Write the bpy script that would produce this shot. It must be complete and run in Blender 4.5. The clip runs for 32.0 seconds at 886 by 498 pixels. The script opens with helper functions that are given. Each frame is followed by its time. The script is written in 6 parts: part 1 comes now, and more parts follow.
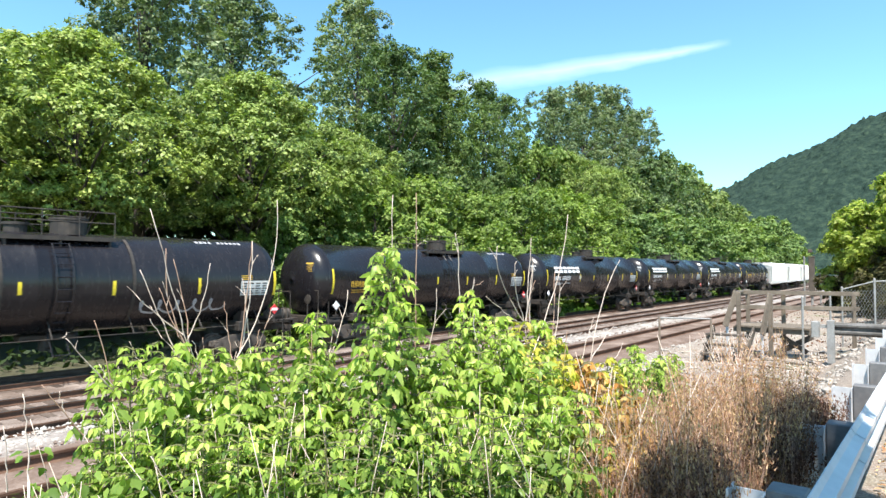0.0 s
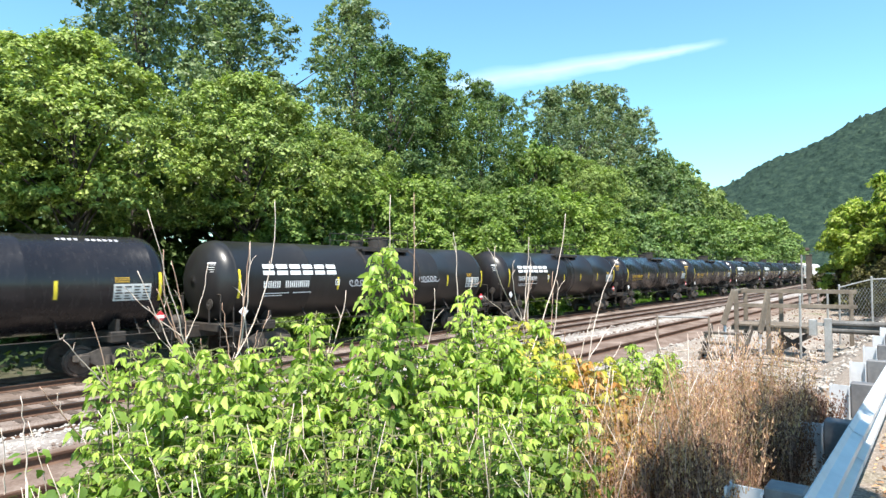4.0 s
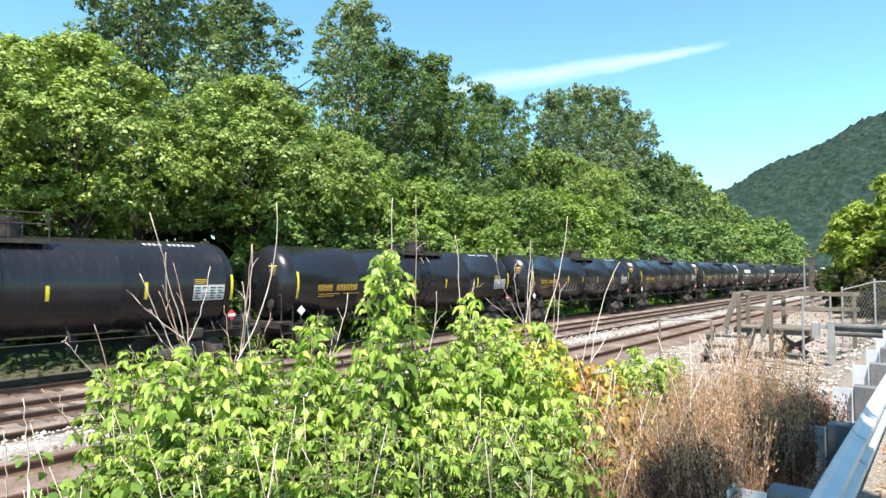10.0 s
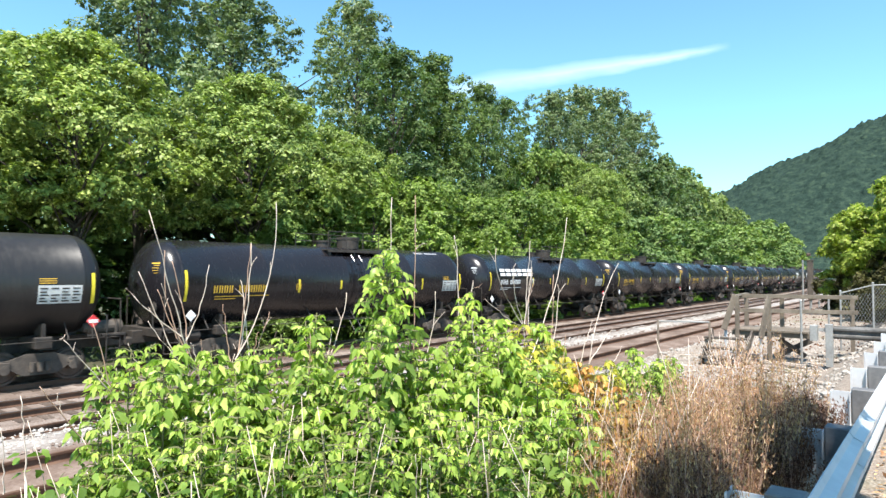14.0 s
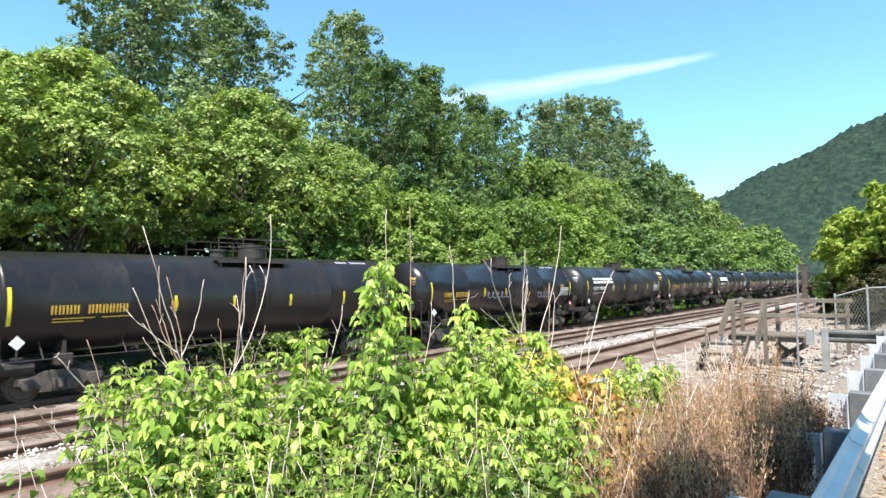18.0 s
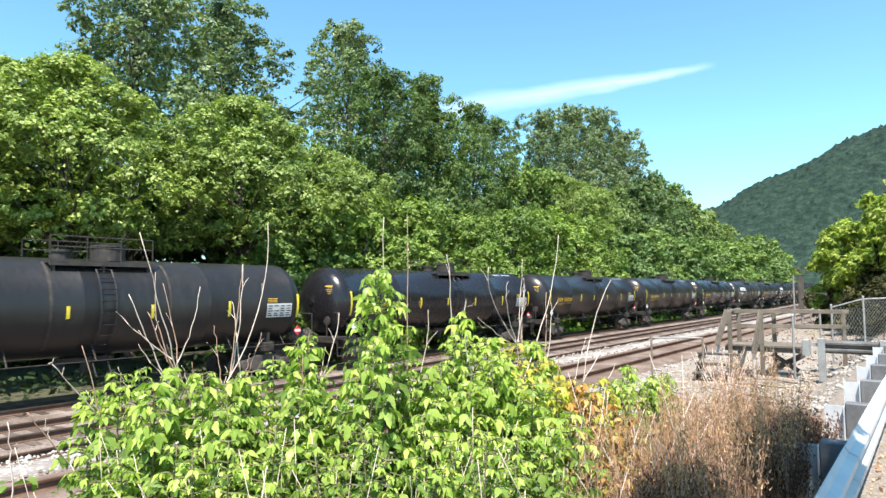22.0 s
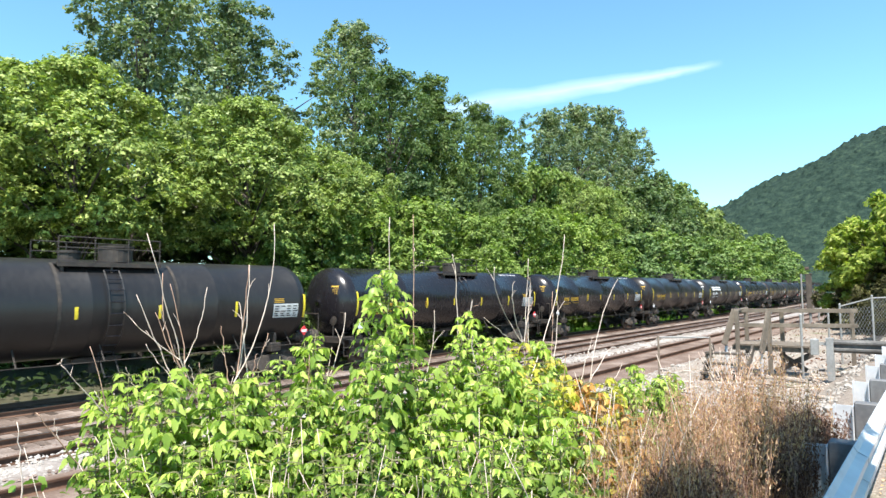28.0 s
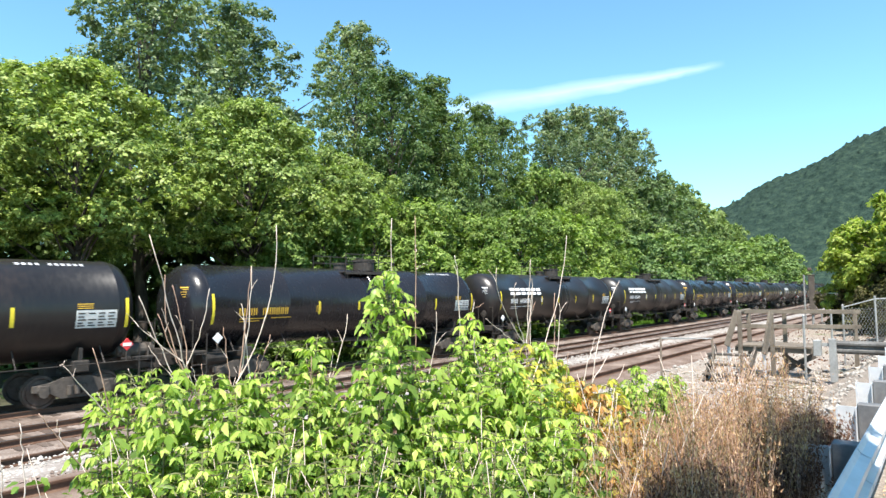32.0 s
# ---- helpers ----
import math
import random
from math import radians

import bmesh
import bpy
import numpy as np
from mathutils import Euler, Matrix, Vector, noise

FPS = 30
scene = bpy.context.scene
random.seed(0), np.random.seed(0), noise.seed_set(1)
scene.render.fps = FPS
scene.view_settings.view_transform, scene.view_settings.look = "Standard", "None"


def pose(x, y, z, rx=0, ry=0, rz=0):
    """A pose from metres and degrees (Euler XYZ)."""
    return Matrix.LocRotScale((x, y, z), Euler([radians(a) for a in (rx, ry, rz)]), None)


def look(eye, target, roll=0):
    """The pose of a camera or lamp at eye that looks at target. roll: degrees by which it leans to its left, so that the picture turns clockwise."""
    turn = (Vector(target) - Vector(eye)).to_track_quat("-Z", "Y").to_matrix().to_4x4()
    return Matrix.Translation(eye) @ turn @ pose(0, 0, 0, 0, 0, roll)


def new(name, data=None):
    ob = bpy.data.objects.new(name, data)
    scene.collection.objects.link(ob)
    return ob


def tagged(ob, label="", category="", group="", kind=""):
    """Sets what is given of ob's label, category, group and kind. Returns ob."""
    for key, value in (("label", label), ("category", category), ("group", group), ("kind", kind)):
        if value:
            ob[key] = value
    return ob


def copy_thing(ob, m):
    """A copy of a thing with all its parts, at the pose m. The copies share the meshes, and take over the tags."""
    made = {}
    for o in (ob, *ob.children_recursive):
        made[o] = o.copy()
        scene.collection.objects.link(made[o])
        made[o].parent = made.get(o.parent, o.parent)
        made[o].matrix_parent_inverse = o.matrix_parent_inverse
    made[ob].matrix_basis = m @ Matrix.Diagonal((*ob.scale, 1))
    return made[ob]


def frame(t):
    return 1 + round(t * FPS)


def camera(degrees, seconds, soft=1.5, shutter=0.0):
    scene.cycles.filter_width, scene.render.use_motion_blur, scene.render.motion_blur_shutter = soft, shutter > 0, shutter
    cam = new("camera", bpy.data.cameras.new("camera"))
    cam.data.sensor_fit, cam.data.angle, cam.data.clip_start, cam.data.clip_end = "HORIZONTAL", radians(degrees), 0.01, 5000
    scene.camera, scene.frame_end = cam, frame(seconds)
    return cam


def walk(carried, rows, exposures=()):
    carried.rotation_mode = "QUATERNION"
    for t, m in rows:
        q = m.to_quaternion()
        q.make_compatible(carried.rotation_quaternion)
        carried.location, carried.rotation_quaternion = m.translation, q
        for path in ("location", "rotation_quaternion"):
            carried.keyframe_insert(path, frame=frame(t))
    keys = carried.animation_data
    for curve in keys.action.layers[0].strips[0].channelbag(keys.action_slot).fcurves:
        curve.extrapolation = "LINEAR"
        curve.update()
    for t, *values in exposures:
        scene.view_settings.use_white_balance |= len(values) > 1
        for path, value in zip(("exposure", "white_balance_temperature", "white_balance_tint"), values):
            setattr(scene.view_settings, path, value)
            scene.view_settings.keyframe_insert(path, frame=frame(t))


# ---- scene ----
# The track lies along +X, the train runs towards +X on the far track; +Y is away from the road. z = 0 is the rail top.
cam = camera(71.0, 32.0, soft=1.45, shutter=0.1)
EYE = (0.0, 0.0, 3.2)
HEADING = 38.36
PATH = [
    (0, -0.02, 1.95, -0.08), (0.5, 0.08, 1.94, -0.20), (1, 0.13, 1.90, -0.19), (1.5, 0.19, 1.88, -0.24), (2, 0.26, 1.87, -0.28),
    (2.5, 0.28, 1.84, -0.30), (3, 0.33, 1.80, -0.19), (3.5, 0.21, 1.84, 0.09), (5.5, 0.13, 2.03, 0.22), (6, 0.11, 2.06, 0.21),
    (6.5, 0.11, 2.11, 0.18), (7, 0.08, 2.11, 0.19), (7.5, 0.09, 2.10, 0.21), (8, 0.05, 2.14, 0.30), (8.5, 0.06, 2.11, 0.30),
    (9, 0.04, 2.11, 0.23), (9.5, 0.01, 2.14, 0.20), (10, 0.00, 2.17, 0.17), (10.5, -0.01, 2.18, 0.08), (11, -0.00, 2.15, 0.11),
    (11.5, 0.01, 2.15, 0.14), (12, 0.02, 2.15, 0.07), (12.5, 0.03, 2.13, 0.01), (13, 0.00, 2.14, -0.00), (13.5, 0.08, 2.16, -0.07),
    (14, 0.08, 2.19, -0.24), (14.5, 0.25, 2.14, -0.80), (16.5, 0.01, 2.62, -0.88), (17, 0.18, 2.64, -1.06), (17.5, 0.39, 2.79, -0.49),
    (18, 0.53, 3.16, 0.80), (18.5, 0.72, 3.39, 0.61), (19, 0.81, 3.57, 0.48), (19.5, 0.97, 3.72, 0.21), (20, 0.98, 3.82, 0.22),
    (20.5, 0.95, 3.85, 0.26), (21, 0.92, 3.87, 0.30), (21.5, 0.88, 3.94, 0.46), (22, 0.79, 3.93, 0.44), (22.5, 0.73, 3.91, 0.35),
    (23, 0.75, 3.88, 0.37), (23.5, 0.64, 3.87, 0.41), (24, 0.62, 3.90, 0.55), (24.5, 0.61, 3.85, 0.45), (25, 0.50, 3.90, 0.53),
    (25.5, 0.46, 3.93, 0.58), (27.5, 0.25, 3.90, 0.44), (28, 0.24, 3.93, 0.57), (28.5, 0.19, 3.96, 0.43), (29, 0.15, 3.97, 0.29),
    (29.5, 0.17, 3.96, 0.43), (30, 0.15, 3.95, 0.49), (30.5, 0.08, 3.98, 0.35), (31, 0.07, 3.98, 0.32), (31.5, 0.08, 4.02, 0.47),
    (32, 0.06, 4.04, 0.61),
]


def aim(yaw, tilt, lean):
    """Camera pose from its turn to the right, its tilt up and its lean to the right, in degrees."""
    return pose(*EYE, 90 + tilt, 0, HEADING - yaw - 90) @ pose(0, 0, 0, 0, 0, -lean)


walk(cam, [(t, aim(a, b, c)) for t, a, b, c in PATH])

# ---- world, sun ----
SUN_AZ, SUN_EL = radians(214), radians(63)   # where the sun stands, from +X towards +Y


def build_world():
    w = bpy.data.worlds.new("sky")
    scene.world = w
    w.use_nodes = True
    nt = w.node_tree
    nt.nodes.clear()
    out = nt.nodes.new("ShaderNodeOutputWorld")
    bg = nt.nodes.new("ShaderNodeBackground")
    sky = nt.nodes.new("ShaderNodeTexSky")
    sky.sky_type, sky.sun_disc = "NISHITA", False
    sky.sun_elevation, sky.sun_rotation = SUN_EL, radians(90) - SUN_AZ
    sky.air_density, sky.dust_density, sky.ozone_density = 1.0, 0.15, 1.6
    bg.inputs[1].default_value = 0.115
    # a thin streak of high cloud: a band along a great circle, frayed by noise
    tc = nt.nodes.new("ShaderNodeTexCoord")

    def math_node(op, a, b=None, c=None):
        n = nt.nodes.new("ShaderNodeMath")
        n.operation = op
        for i, v in enumerate((a, b, c)):
            if v is None:
                continue
            if isinstance(v, (int, float)):
                n.inputs[i].default_value = v
            else:
                nt.links.new(v, n.inputs[i])
        return n.outputs[0]

    def dot(v):
        n = nt.nodes.new("ShaderNodeVectorMath")
        n.operation = "DOT_PRODUCT"
        nt.links.new(tc.outputs["Generated"], n.inputs[0])
        n.inputs[1].default_value = v
        return n.outputs["Value"]

    def band(head, tail, width, strength, scale):
        a, b = Vector(head).normalized(), Vector(tail).normalized()
        across = a.cross(b).normalized()
        if across.z < 0:
            across = -across
        mid = (a + b).normalized()
        along = (b - a).normalized()
        half = (b - a).length / 2
        mp = nt.nodes.new("ShaderNodeMapping")
        mp.inputs["Scale"].default_value = (scale, scale, scale * 3)
        nt.links.new(tc.outputs["Generated"], mp.inputs[0])
        ns = nt.nodes.new("ShaderNodeTexNoise")
        ns.inputs["Scale"].default_value, ns.inputs["Detail"].default_value = 1.0, 6
        nt.links.new(mp.outputs[0], ns.inputs[0])
        u = math_node("DIVIDE", dot(along), half)
        wob = math_node("MULTIPLY_ADD", ns.outputs[0], width * 1.1, -width * 0.55)
        v = math_node("ADD", dot(across), wob)
        taper = math_node("MULTIPLY_ADD", u, -0.42, 0.72)
        d = math_node("DIVIDE", math_node("ABSOLUTE", v), math_node("MULTIPLY", taper, width))
        m1 = math_node("SUBTRACT", 1.0, math_node("MINIMUM", d, 1.0))
        m2 = math_node("SUBTRACT", 1.0, math_node("POWER", math_node("MINIMUM", math_node("ABSOLUTE", u), 1.0), 6.0))
        front = math_node("GREATER_THAN", dot(mid), 0.0)
        grain = math_node("MULTIPLY_ADD", ns.outputs[0], 1.2, 0.2)
        m = math_node("MULTIPLY", math_node("MULTIPLY", m1, m2), math_node("MULTIPLY", grain, front))
        return math_node("MULTIPLY", math_node("MINIMUM", m, 1.0), strength)

    mix = nt.nodes.new("ShaderNodeMix")
    mix.data_type = "RGBA"
    nt.links.new(band(CLOUD[0], CLOUD[1], 0.021, 0.34, 9.0), mix.inputs[0])
    tone = nt.nodes.new("ShaderNodeMix")
    tone.data_type, tone.blend_type = "RGBA", "MULTIPLY"
    tone.inputs[0].default_value = 1.0
    tone.inputs[7].default_value = (0.74, 1.06, 1.03, 1)
    nt.links.new(sky.outputs[0], tone.inputs[6])
    nt.links.new(tone.outputs[2], mix.inputs[6])
    mix.inputs[7].default_value = (8.6, 9.0, 9.4, 1)
    nt.links.new(mix.outputs[2], bg.inputs[0])
    nt.links.new(bg.outputs[0], out.inputs[0])


# ends of the cloud streak, as directions
CLOUD = ((0.7451, 0.6055, 0.2785), (0.9229, 0.2155, 0.3175))
build_world()
sun = new("sun", bpy.data.lights.new("sun", "SUN"))
sun.data.energy, sun.data.angle, sun.data.color = 4.8, radians(0.53), (1.0, 0.95, 0.87)
toward = Vector((math.cos(SUN_AZ) * math.cos(SUN_EL), math.sin(SUN_AZ) * math.cos(SUN_EL), math.sin(SUN_EL)))
sun.matrix_world = look(toward * 100, (0, 0, 0))
scene.view_settings.exposure = 1.27


# ---- materials ----
def shader(name):
    m = bpy.data.materials.new(name)
    m.use_nodes = True
    nt = m.node_tree
    return m, nt, nt.nodes["Principled BSDF"]


def noise_node(nt, scale, detail=4.0, rough=0.55, vec=None):
    n = nt.nodes.new("ShaderNodeTexNoise")
    n.inputs["Scale"].default_value, n.inputs["Detail"].default_value, n.inputs["Roughness"].default_value = scale, detail, rough
    if vec is not None:
        nt.links.new(vec, n.inputs["Vector"])
    return n.outputs[0]


def ramp(nt, fac, stops):
    n = nt.nodes.new("ShaderNodeValToRGB")
    while len(n.color_ramp.elements) < len(stops):
        n.color_ramp.elements.new(0.5)
    for e, (p, c) in zip(n.color_ramp.elements, stops):
        e.position, e.color = p, (*c, 1)
    nt.links.new(fac, n.inputs[0])
    return n.outputs[0]


def mixc(nt, fac, a, b, mode="MIX"):
    n = nt.nodes.new("ShaderNodeMix")
    n.data_type, n.blend_type = "RGBA", mode
    for sock, v in ((n.inputs[0], fac), (n.inputs[6], a), (n.inputs[7], b)):
        if isinstance(v, (int, float)):
            sock.default_value = v
        elif isinstance(v, tuple):
            sock.default_value = (*v, 1)
        else:
            nt.links.new(v, sock)
    return n.outputs[2]


def coords(nt, kind="Object"):
    return nt.nodes.new("ShaderNodeTexCoord").outputs[kind]


def surface(name, stops, rough=0.7, metal=0.0, scale=3.0, fine=40.0, bump=0.2, dist=0.01, space="Object", stretch=None, rnd=0.0):
    """A material of noise-mixed colours at a coarse and a fine scale, with relief."""
    m, nt, b = shader(name)
    vec = coords(nt, space)
    if stretch:
        mp = nt.nodes.new("ShaderNodeMapping")
        mp.inputs["Scale"].default_value = stretch
        nt.links.new(vec, mp.inputs[0])
        vec = mp.outputs[0]
    big, small = noise_node(nt, scale, 5, 0.6, vec), noise_node(nt, fine, 4, 0.6, vec)
    blend = nt.nodes.new("ShaderNodeMath")
    blend.operation = "MULTIPLY_ADD"
    nt.links.new(small, blend.inputs[0])
    blend.inputs[1].default_value = 0.45
    half = nt.nodes.new("ShaderNodeMath")
    half.operation = "MULTIPLY_ADD"
    nt.links.new(big, half.inputs[0])
    half.inputs[1].default_value, half.inputs[2].default_value = 0.9, -0.18
    nt.links.new(half.outputs[0], blend.inputs[2])
    fac = blend.outputs[0]
    if rnd:
        oi = nt.nodes.new("ShaderNodeObjectInfo")
        ad = nt.nodes.new("ShaderNodeMath")
        ad.operation = "MULTIPLY_ADD"
        nt.links.new(oi.outputs["Random"], ad.inputs[0])
        ad.inputs[1].default_value = rnd
        sb = nt.nodes.new("ShaderNodeMath")
        sb.operation = "SUBTRACT"
        nt.links.new(fac, sb.inputs[0])
        sb.inputs[1].default_value = rnd / 2
        nt.links.new(sb.outputs[0], ad.inputs[2])
        fac = ad.outputs[0]
    nt.links.new(ramp(nt, fac, stops), b.inputs["Base Color"])
    b.inputs["Metallic"].default_value = metal
    rr = nt.nodes.new("ShaderNodeMapRange")
    rr.inputs[3].default_value, rr.inputs[4].default_value = max(0.05, rough - 0.12), min(1.0, rough + 0.12)
    nt.links.new(small, rr.inputs[0])
    nt.links.new(rr.outputs[0], b.inputs["Roughness"])
    if bump:
        bp = nt.nodes.new("ShaderNodeBump")
        bp.inputs["Strength"].default_value, bp.inputs["Distance"].default_value = bump, dist
        nt.links.new(fac if not rnd else small, bp.inputs["Height"])
        nt.links.new(bp.outputs[0], b.inputs["Normal"])
    return m


def leafy(name, dark, mid, light, rough=0.45, glow=0.35, island=True, patch=0.25, vary=0.0):
    """Leaves: each one its own tint, light shining through."""
    m, nt, b = shader(name)
    out = nt.nodes["Material Output"]
    if island:
        r = nt.nodes.new("ShaderNodeNewGeometry").outputs["Random Per Island"]
    else:
        r = nt.nodes.new("ShaderNodeObjectInfo").outputs["Random"]
    col = ramp(nt, r, ((0.0, dark), (0.5, mid), (1.0, light)))
    big = noise_node(nt, patch, 3, 0.5, coords(nt))
    tint = ramp(nt, big, ((0.3, (0.62, 0.66, 0.6)), (0.7, (1.25, 1.2, 1.0))))
    col = mixc(nt, 1.0, col, tint, "MULTIPLY")
    if vary:
        oi = nt.nodes.new("ShaderNodeObjectInfo").outputs["Random"]
        col = mixc(nt, 1.0, col, ramp(nt, oi, ((0.0, (1 - vary, 1 - vary * 0.8, 1 - vary * 0.5)), (1.0, (1 + vary, 1 + vary * 0.7, 1 + vary * 0.2)))), "MULTIPLY")
    nt.links.new(col, b.inputs["Base Color"])
    b.inputs["Roughness"].default_value = rough
    b.inputs["Specular IOR Level"].default_value = 0.22
    tr = nt.nodes.new("ShaderNodeBsdfTranslucent")
    warm = mixc(nt, 1.0, col, (1.15, 1.35, 0.55), "MULTIPLY")
    nt.links.new(warm, tr.inputs[0])
    mx = nt.nodes.new("ShaderNodeMixShader")
    mx.inputs[0].default_value = glow
    nt.links.new(b.outputs[0], mx.inputs[1])
    nt.links.new(tr.outputs[0], mx.inputs[2])
    nt.links.new(mx.outputs[0], out.inputs[0])
    return m


M_TANK = surface("tank_paint", ((0.2, (0.009, 0.0082, 0.0098)), (0.55, (0.014, 0.0126, 0.0148)), (0.85, (0.028, 0.024, 0.024))), 0.25, 0.0, 0.6, 9.0, 0.05, 0.01, stretch=(1, 0.6, 0.25))
M_TANK_GREY = surface("faded_tank_paint", ((0.2, (0.012, 0.011, 0.0112)), (0.55, (0.019, 0.0175, 0.0175)), (0.85, (0.038, 0.034, 0.032))), 0.36, 0.0, 0.6, 9.0, 0.06, 0.01, stretch=(1, 0.6, 0.25))
M_TANK_BROWN = surface("rusty_tank_paint", ((0.2, (0.009, 0.0078, 0.0078)), (0.5, (0.014, 0.012, 0.0122)), (0.85, (0.036, 0.026, 0.022))), 0.33, 0.0, 0.7, 9.0, 0.08, 0.01, stretch=(1, 0.6, 0.25))
for paint in (M_TANK, M_TANK_GREY, M_TANK_BROWN):
    paint.node_tree.nodes["Principled BSDF"].inputs["Specular IOR Level"].default_value = 0.42
M_STEEL = surface("grimy_steel", ((0.2, (0.015, 0.013, 0.012)), (0.5, (0.04, 0.034, 0.03)), (0.85, (0.1, 0.075, 0.055))), 0.7, 0.2, 3.0, 30.0, 0.25, 0.01)
M_TRUCK = surface("dusty_bogie_steel", ((0.2, (0.03, 0.025, 0.022)), (0.5, (0.082, 0.067, 0.056)), (0.85, (0.17, 0.138, 0.11))), 0.8, 0.1, 4.0, 30.0, 0.3, 0.01)
M_WHEEL = surface("worn_wheel_steel", ((0.2, (0.05, 0.035, 0.028)), (0.5, (0.1, 0.07, 0.055)), (0.85, (0.16, 0.12, 0.1))), 0.6, 0.4, 5.0, 40.0, 0.15, 0.01)
M_YELLOW = surface("yellow_reflector", ((0.2, (0.62, 0.47, 0.02)), (0.8, (0.8, 0.66, 0.05))), 0.45, 0, 4, 40, 0.05)
M_GOLD = surface("yellow_stencil_paint", ((0.2, (0.5, 0.28, 0.02)), (0.8, (0.75, 0.47, 0.05))), 0.6, 0, 4, 40, 0.05)
M_WHITE = surface("white_stencil_paint", ((0.2, (0.66, 0.66, 0.66)), (0.8, (0.85, 0.85, 0.85))), 0.5, 0, 4, 40, 0.05)
M_PANEL = surface("dirty_white_panel", ((0.2, (0.42, 0.42, 0.41)), (0.8, (0.68, 0.68, 0.66))), 0.6, 0, 5, 60, 0.05)
M_RED = surface("red_placard", ((0.2, (0.5, 0.02, 0.03)), (0.8, (0.7, 0.05, 0.05))), 0.5, 0, 4, 40, 0.05)
M_GRAF = surface("pale_spray_paint", ((0.2, (0.22, 0.22, 0.24)), (0.8, (0.48, 0.48, 0.5))), 0.7, 0, 4, 40, 0.05)
M_HOPPER = surface("white_hopper_paint", ((0.2, (0.62, 0.6, 0.56)), (0.8, (0.82, 0.81, 0.78))), 0.5, 0, 0.8, 8, 0.1)
M_RAIL = surface("rusty_rail", ((0.2, (0.055, 0.028, 0.018)), (0.5, (0.12, 0.065, 0.042)), (0.85, (0.21, 0.13, 0.09))), 0.65, 0.35, 2.0, 25.0, 0.2, 0.01)
M_RAILTOP = surface("polished_rail_head", ((0.2, (0.34, 0.32, 0.31)), (0.8, (0.55, 0.53, 0.52))), 0.3, 0.9, 2.0, 30.0, 0.03)
M_TIE = surface("weathered_tie_wood", ((0.2, (0.032, 0.021, 0.015)), (0.5, (0.07, 0.047, 0.035)), (0.85, (0.135, 0.1, 0.078))), 0.85, 0, 3.0, 30.0, 0.5, 0.01, stretch=(6, 1, 6), rnd=0.35)
M_BALLAST = surface("brown_ballast", ((0.2, (0.052, 0.037, 0.029)), (0.45, (0.135, 0.098, 0.078)), (0.75, (0.34, 0.285, 0.25))), 0.9, 0, 0.8, 22.0, 0.9, 0.04)
M_BALLAST_RED = surface("reddish_dirt_ballast", ((0.2, (0.052, 0.033, 0.024)), (0.45, (0.13, 0.086, 0.064)), (0.75, (0.29, 0.225, 0.185))), 0.9, 0, 0.8, 22.0, 0.8, 0.03)
M_BALLAST_W = surface("pale_limestone_ballast", ((0.2, (0.08, 0.06, 0.05)), (0.42, (0.19, 0.16, 0.14)), (0.7, (0.42, 0.39, 0.365))), 0.9, 0, 0.9, 14.0, 1.0, 0.05)
M_BARK = surface("grey_brown_bark", ((0.2, (0.025, 0.02, 0.016)), (0.5, (0.055, 0.044, 0.036)), (0.85, (0.11, 0.09, 0.075))), 0.9, 0, 2.0, 12.0, 0.8, 0.04, stretch=(3, 3, 0.6))
M_WOODGREY = surface("weathered_grey_timber", ((0.2, (0.06, 0.047, 0.035)), (0.5, (0.14, 0.112, 0.085)), (0.85, (0.26, 0.215, 0.17))), 0.85, 0, 2.0, 14.0, 0.5, 0.01, stretch=(1, 1, 1))
M_TIMBER_DARK = surface("dark_creosote_timber", ((0.2, (0.03, 0.025, 0.02)), (0.5, (0.075, 0.06, 0.048)), (0.85, (0.16, 0.13, 0.1))), 0.85, 0, 3.0, 20.0, 0.5, 0.01)
M_GALV = surface("galvanised_steel", ((0.2, (0.42, 0.43, 0.45)), (0.5, (0.55, 0.56, 0.58)), (0.85, (0.68, 0.69, 0.7))), 0.45, 0.2, 1.5, 14.0, 0.06, 0.005)
M_GALV_DULL = surface("dull_galvanised_steel", ((0.2, (0.18, 0.175, 0.165)), (0.5, (0.28, 0.275, 0.265)), (0.85, (0.4, 0.395, 0.38))), 0.6, 0.3, 2.5, 20.0, 0.08, 0.005)
M_PALE = surface("bleached_dead_stem", ((0.2, (0.34, 0.26, 0.21)), (0.5, (0.54, 0.44, 0.37)), (0.85, (0.72, 0.63, 0.55))), 0.8, 0, 9.0, 50.0, 0.3, 0.003)
M_GREENSTEM = surface("green_brown_twig", ((0.2, (0.07, 0.06, 0.03)), (0.5, (0.13, 0.13, 0.05)), (0.85, (0.2, 0.21, 0.08))), 0.7, 0, 6.0, 50.0, 0.2, 0.003)
L_TREE = leafy("tree_leaf", (0.1, 0.15, 0.045), (0.21, 0.285, 0.085), (0.37, 0.45, 0.165), 0.45, 0.28, vary=0.14)
L_DARK = leafy("dark_tree_leaf", (0.055, 0.098, 0.035), (0.11, 0.17, 0.06), (0.185, 0.26, 0.1), 0.5, 0.28, vary=0.14)
L_GREY = leafy("grey_green_tree_leaf", (0.09, 0.135, 0.07), (0.165, 0.22, 0.12), (0.28, 0.335, 0.205), 0.42, 0.3, vary=0.12)
L_VINE = leafy("light_vine_leaf", (0.11, 0.175, 0.046), (0.2, 0.29, 0.078), (0.33, 0.425, 0.145), 0.48, 0.36, vary=0.14)
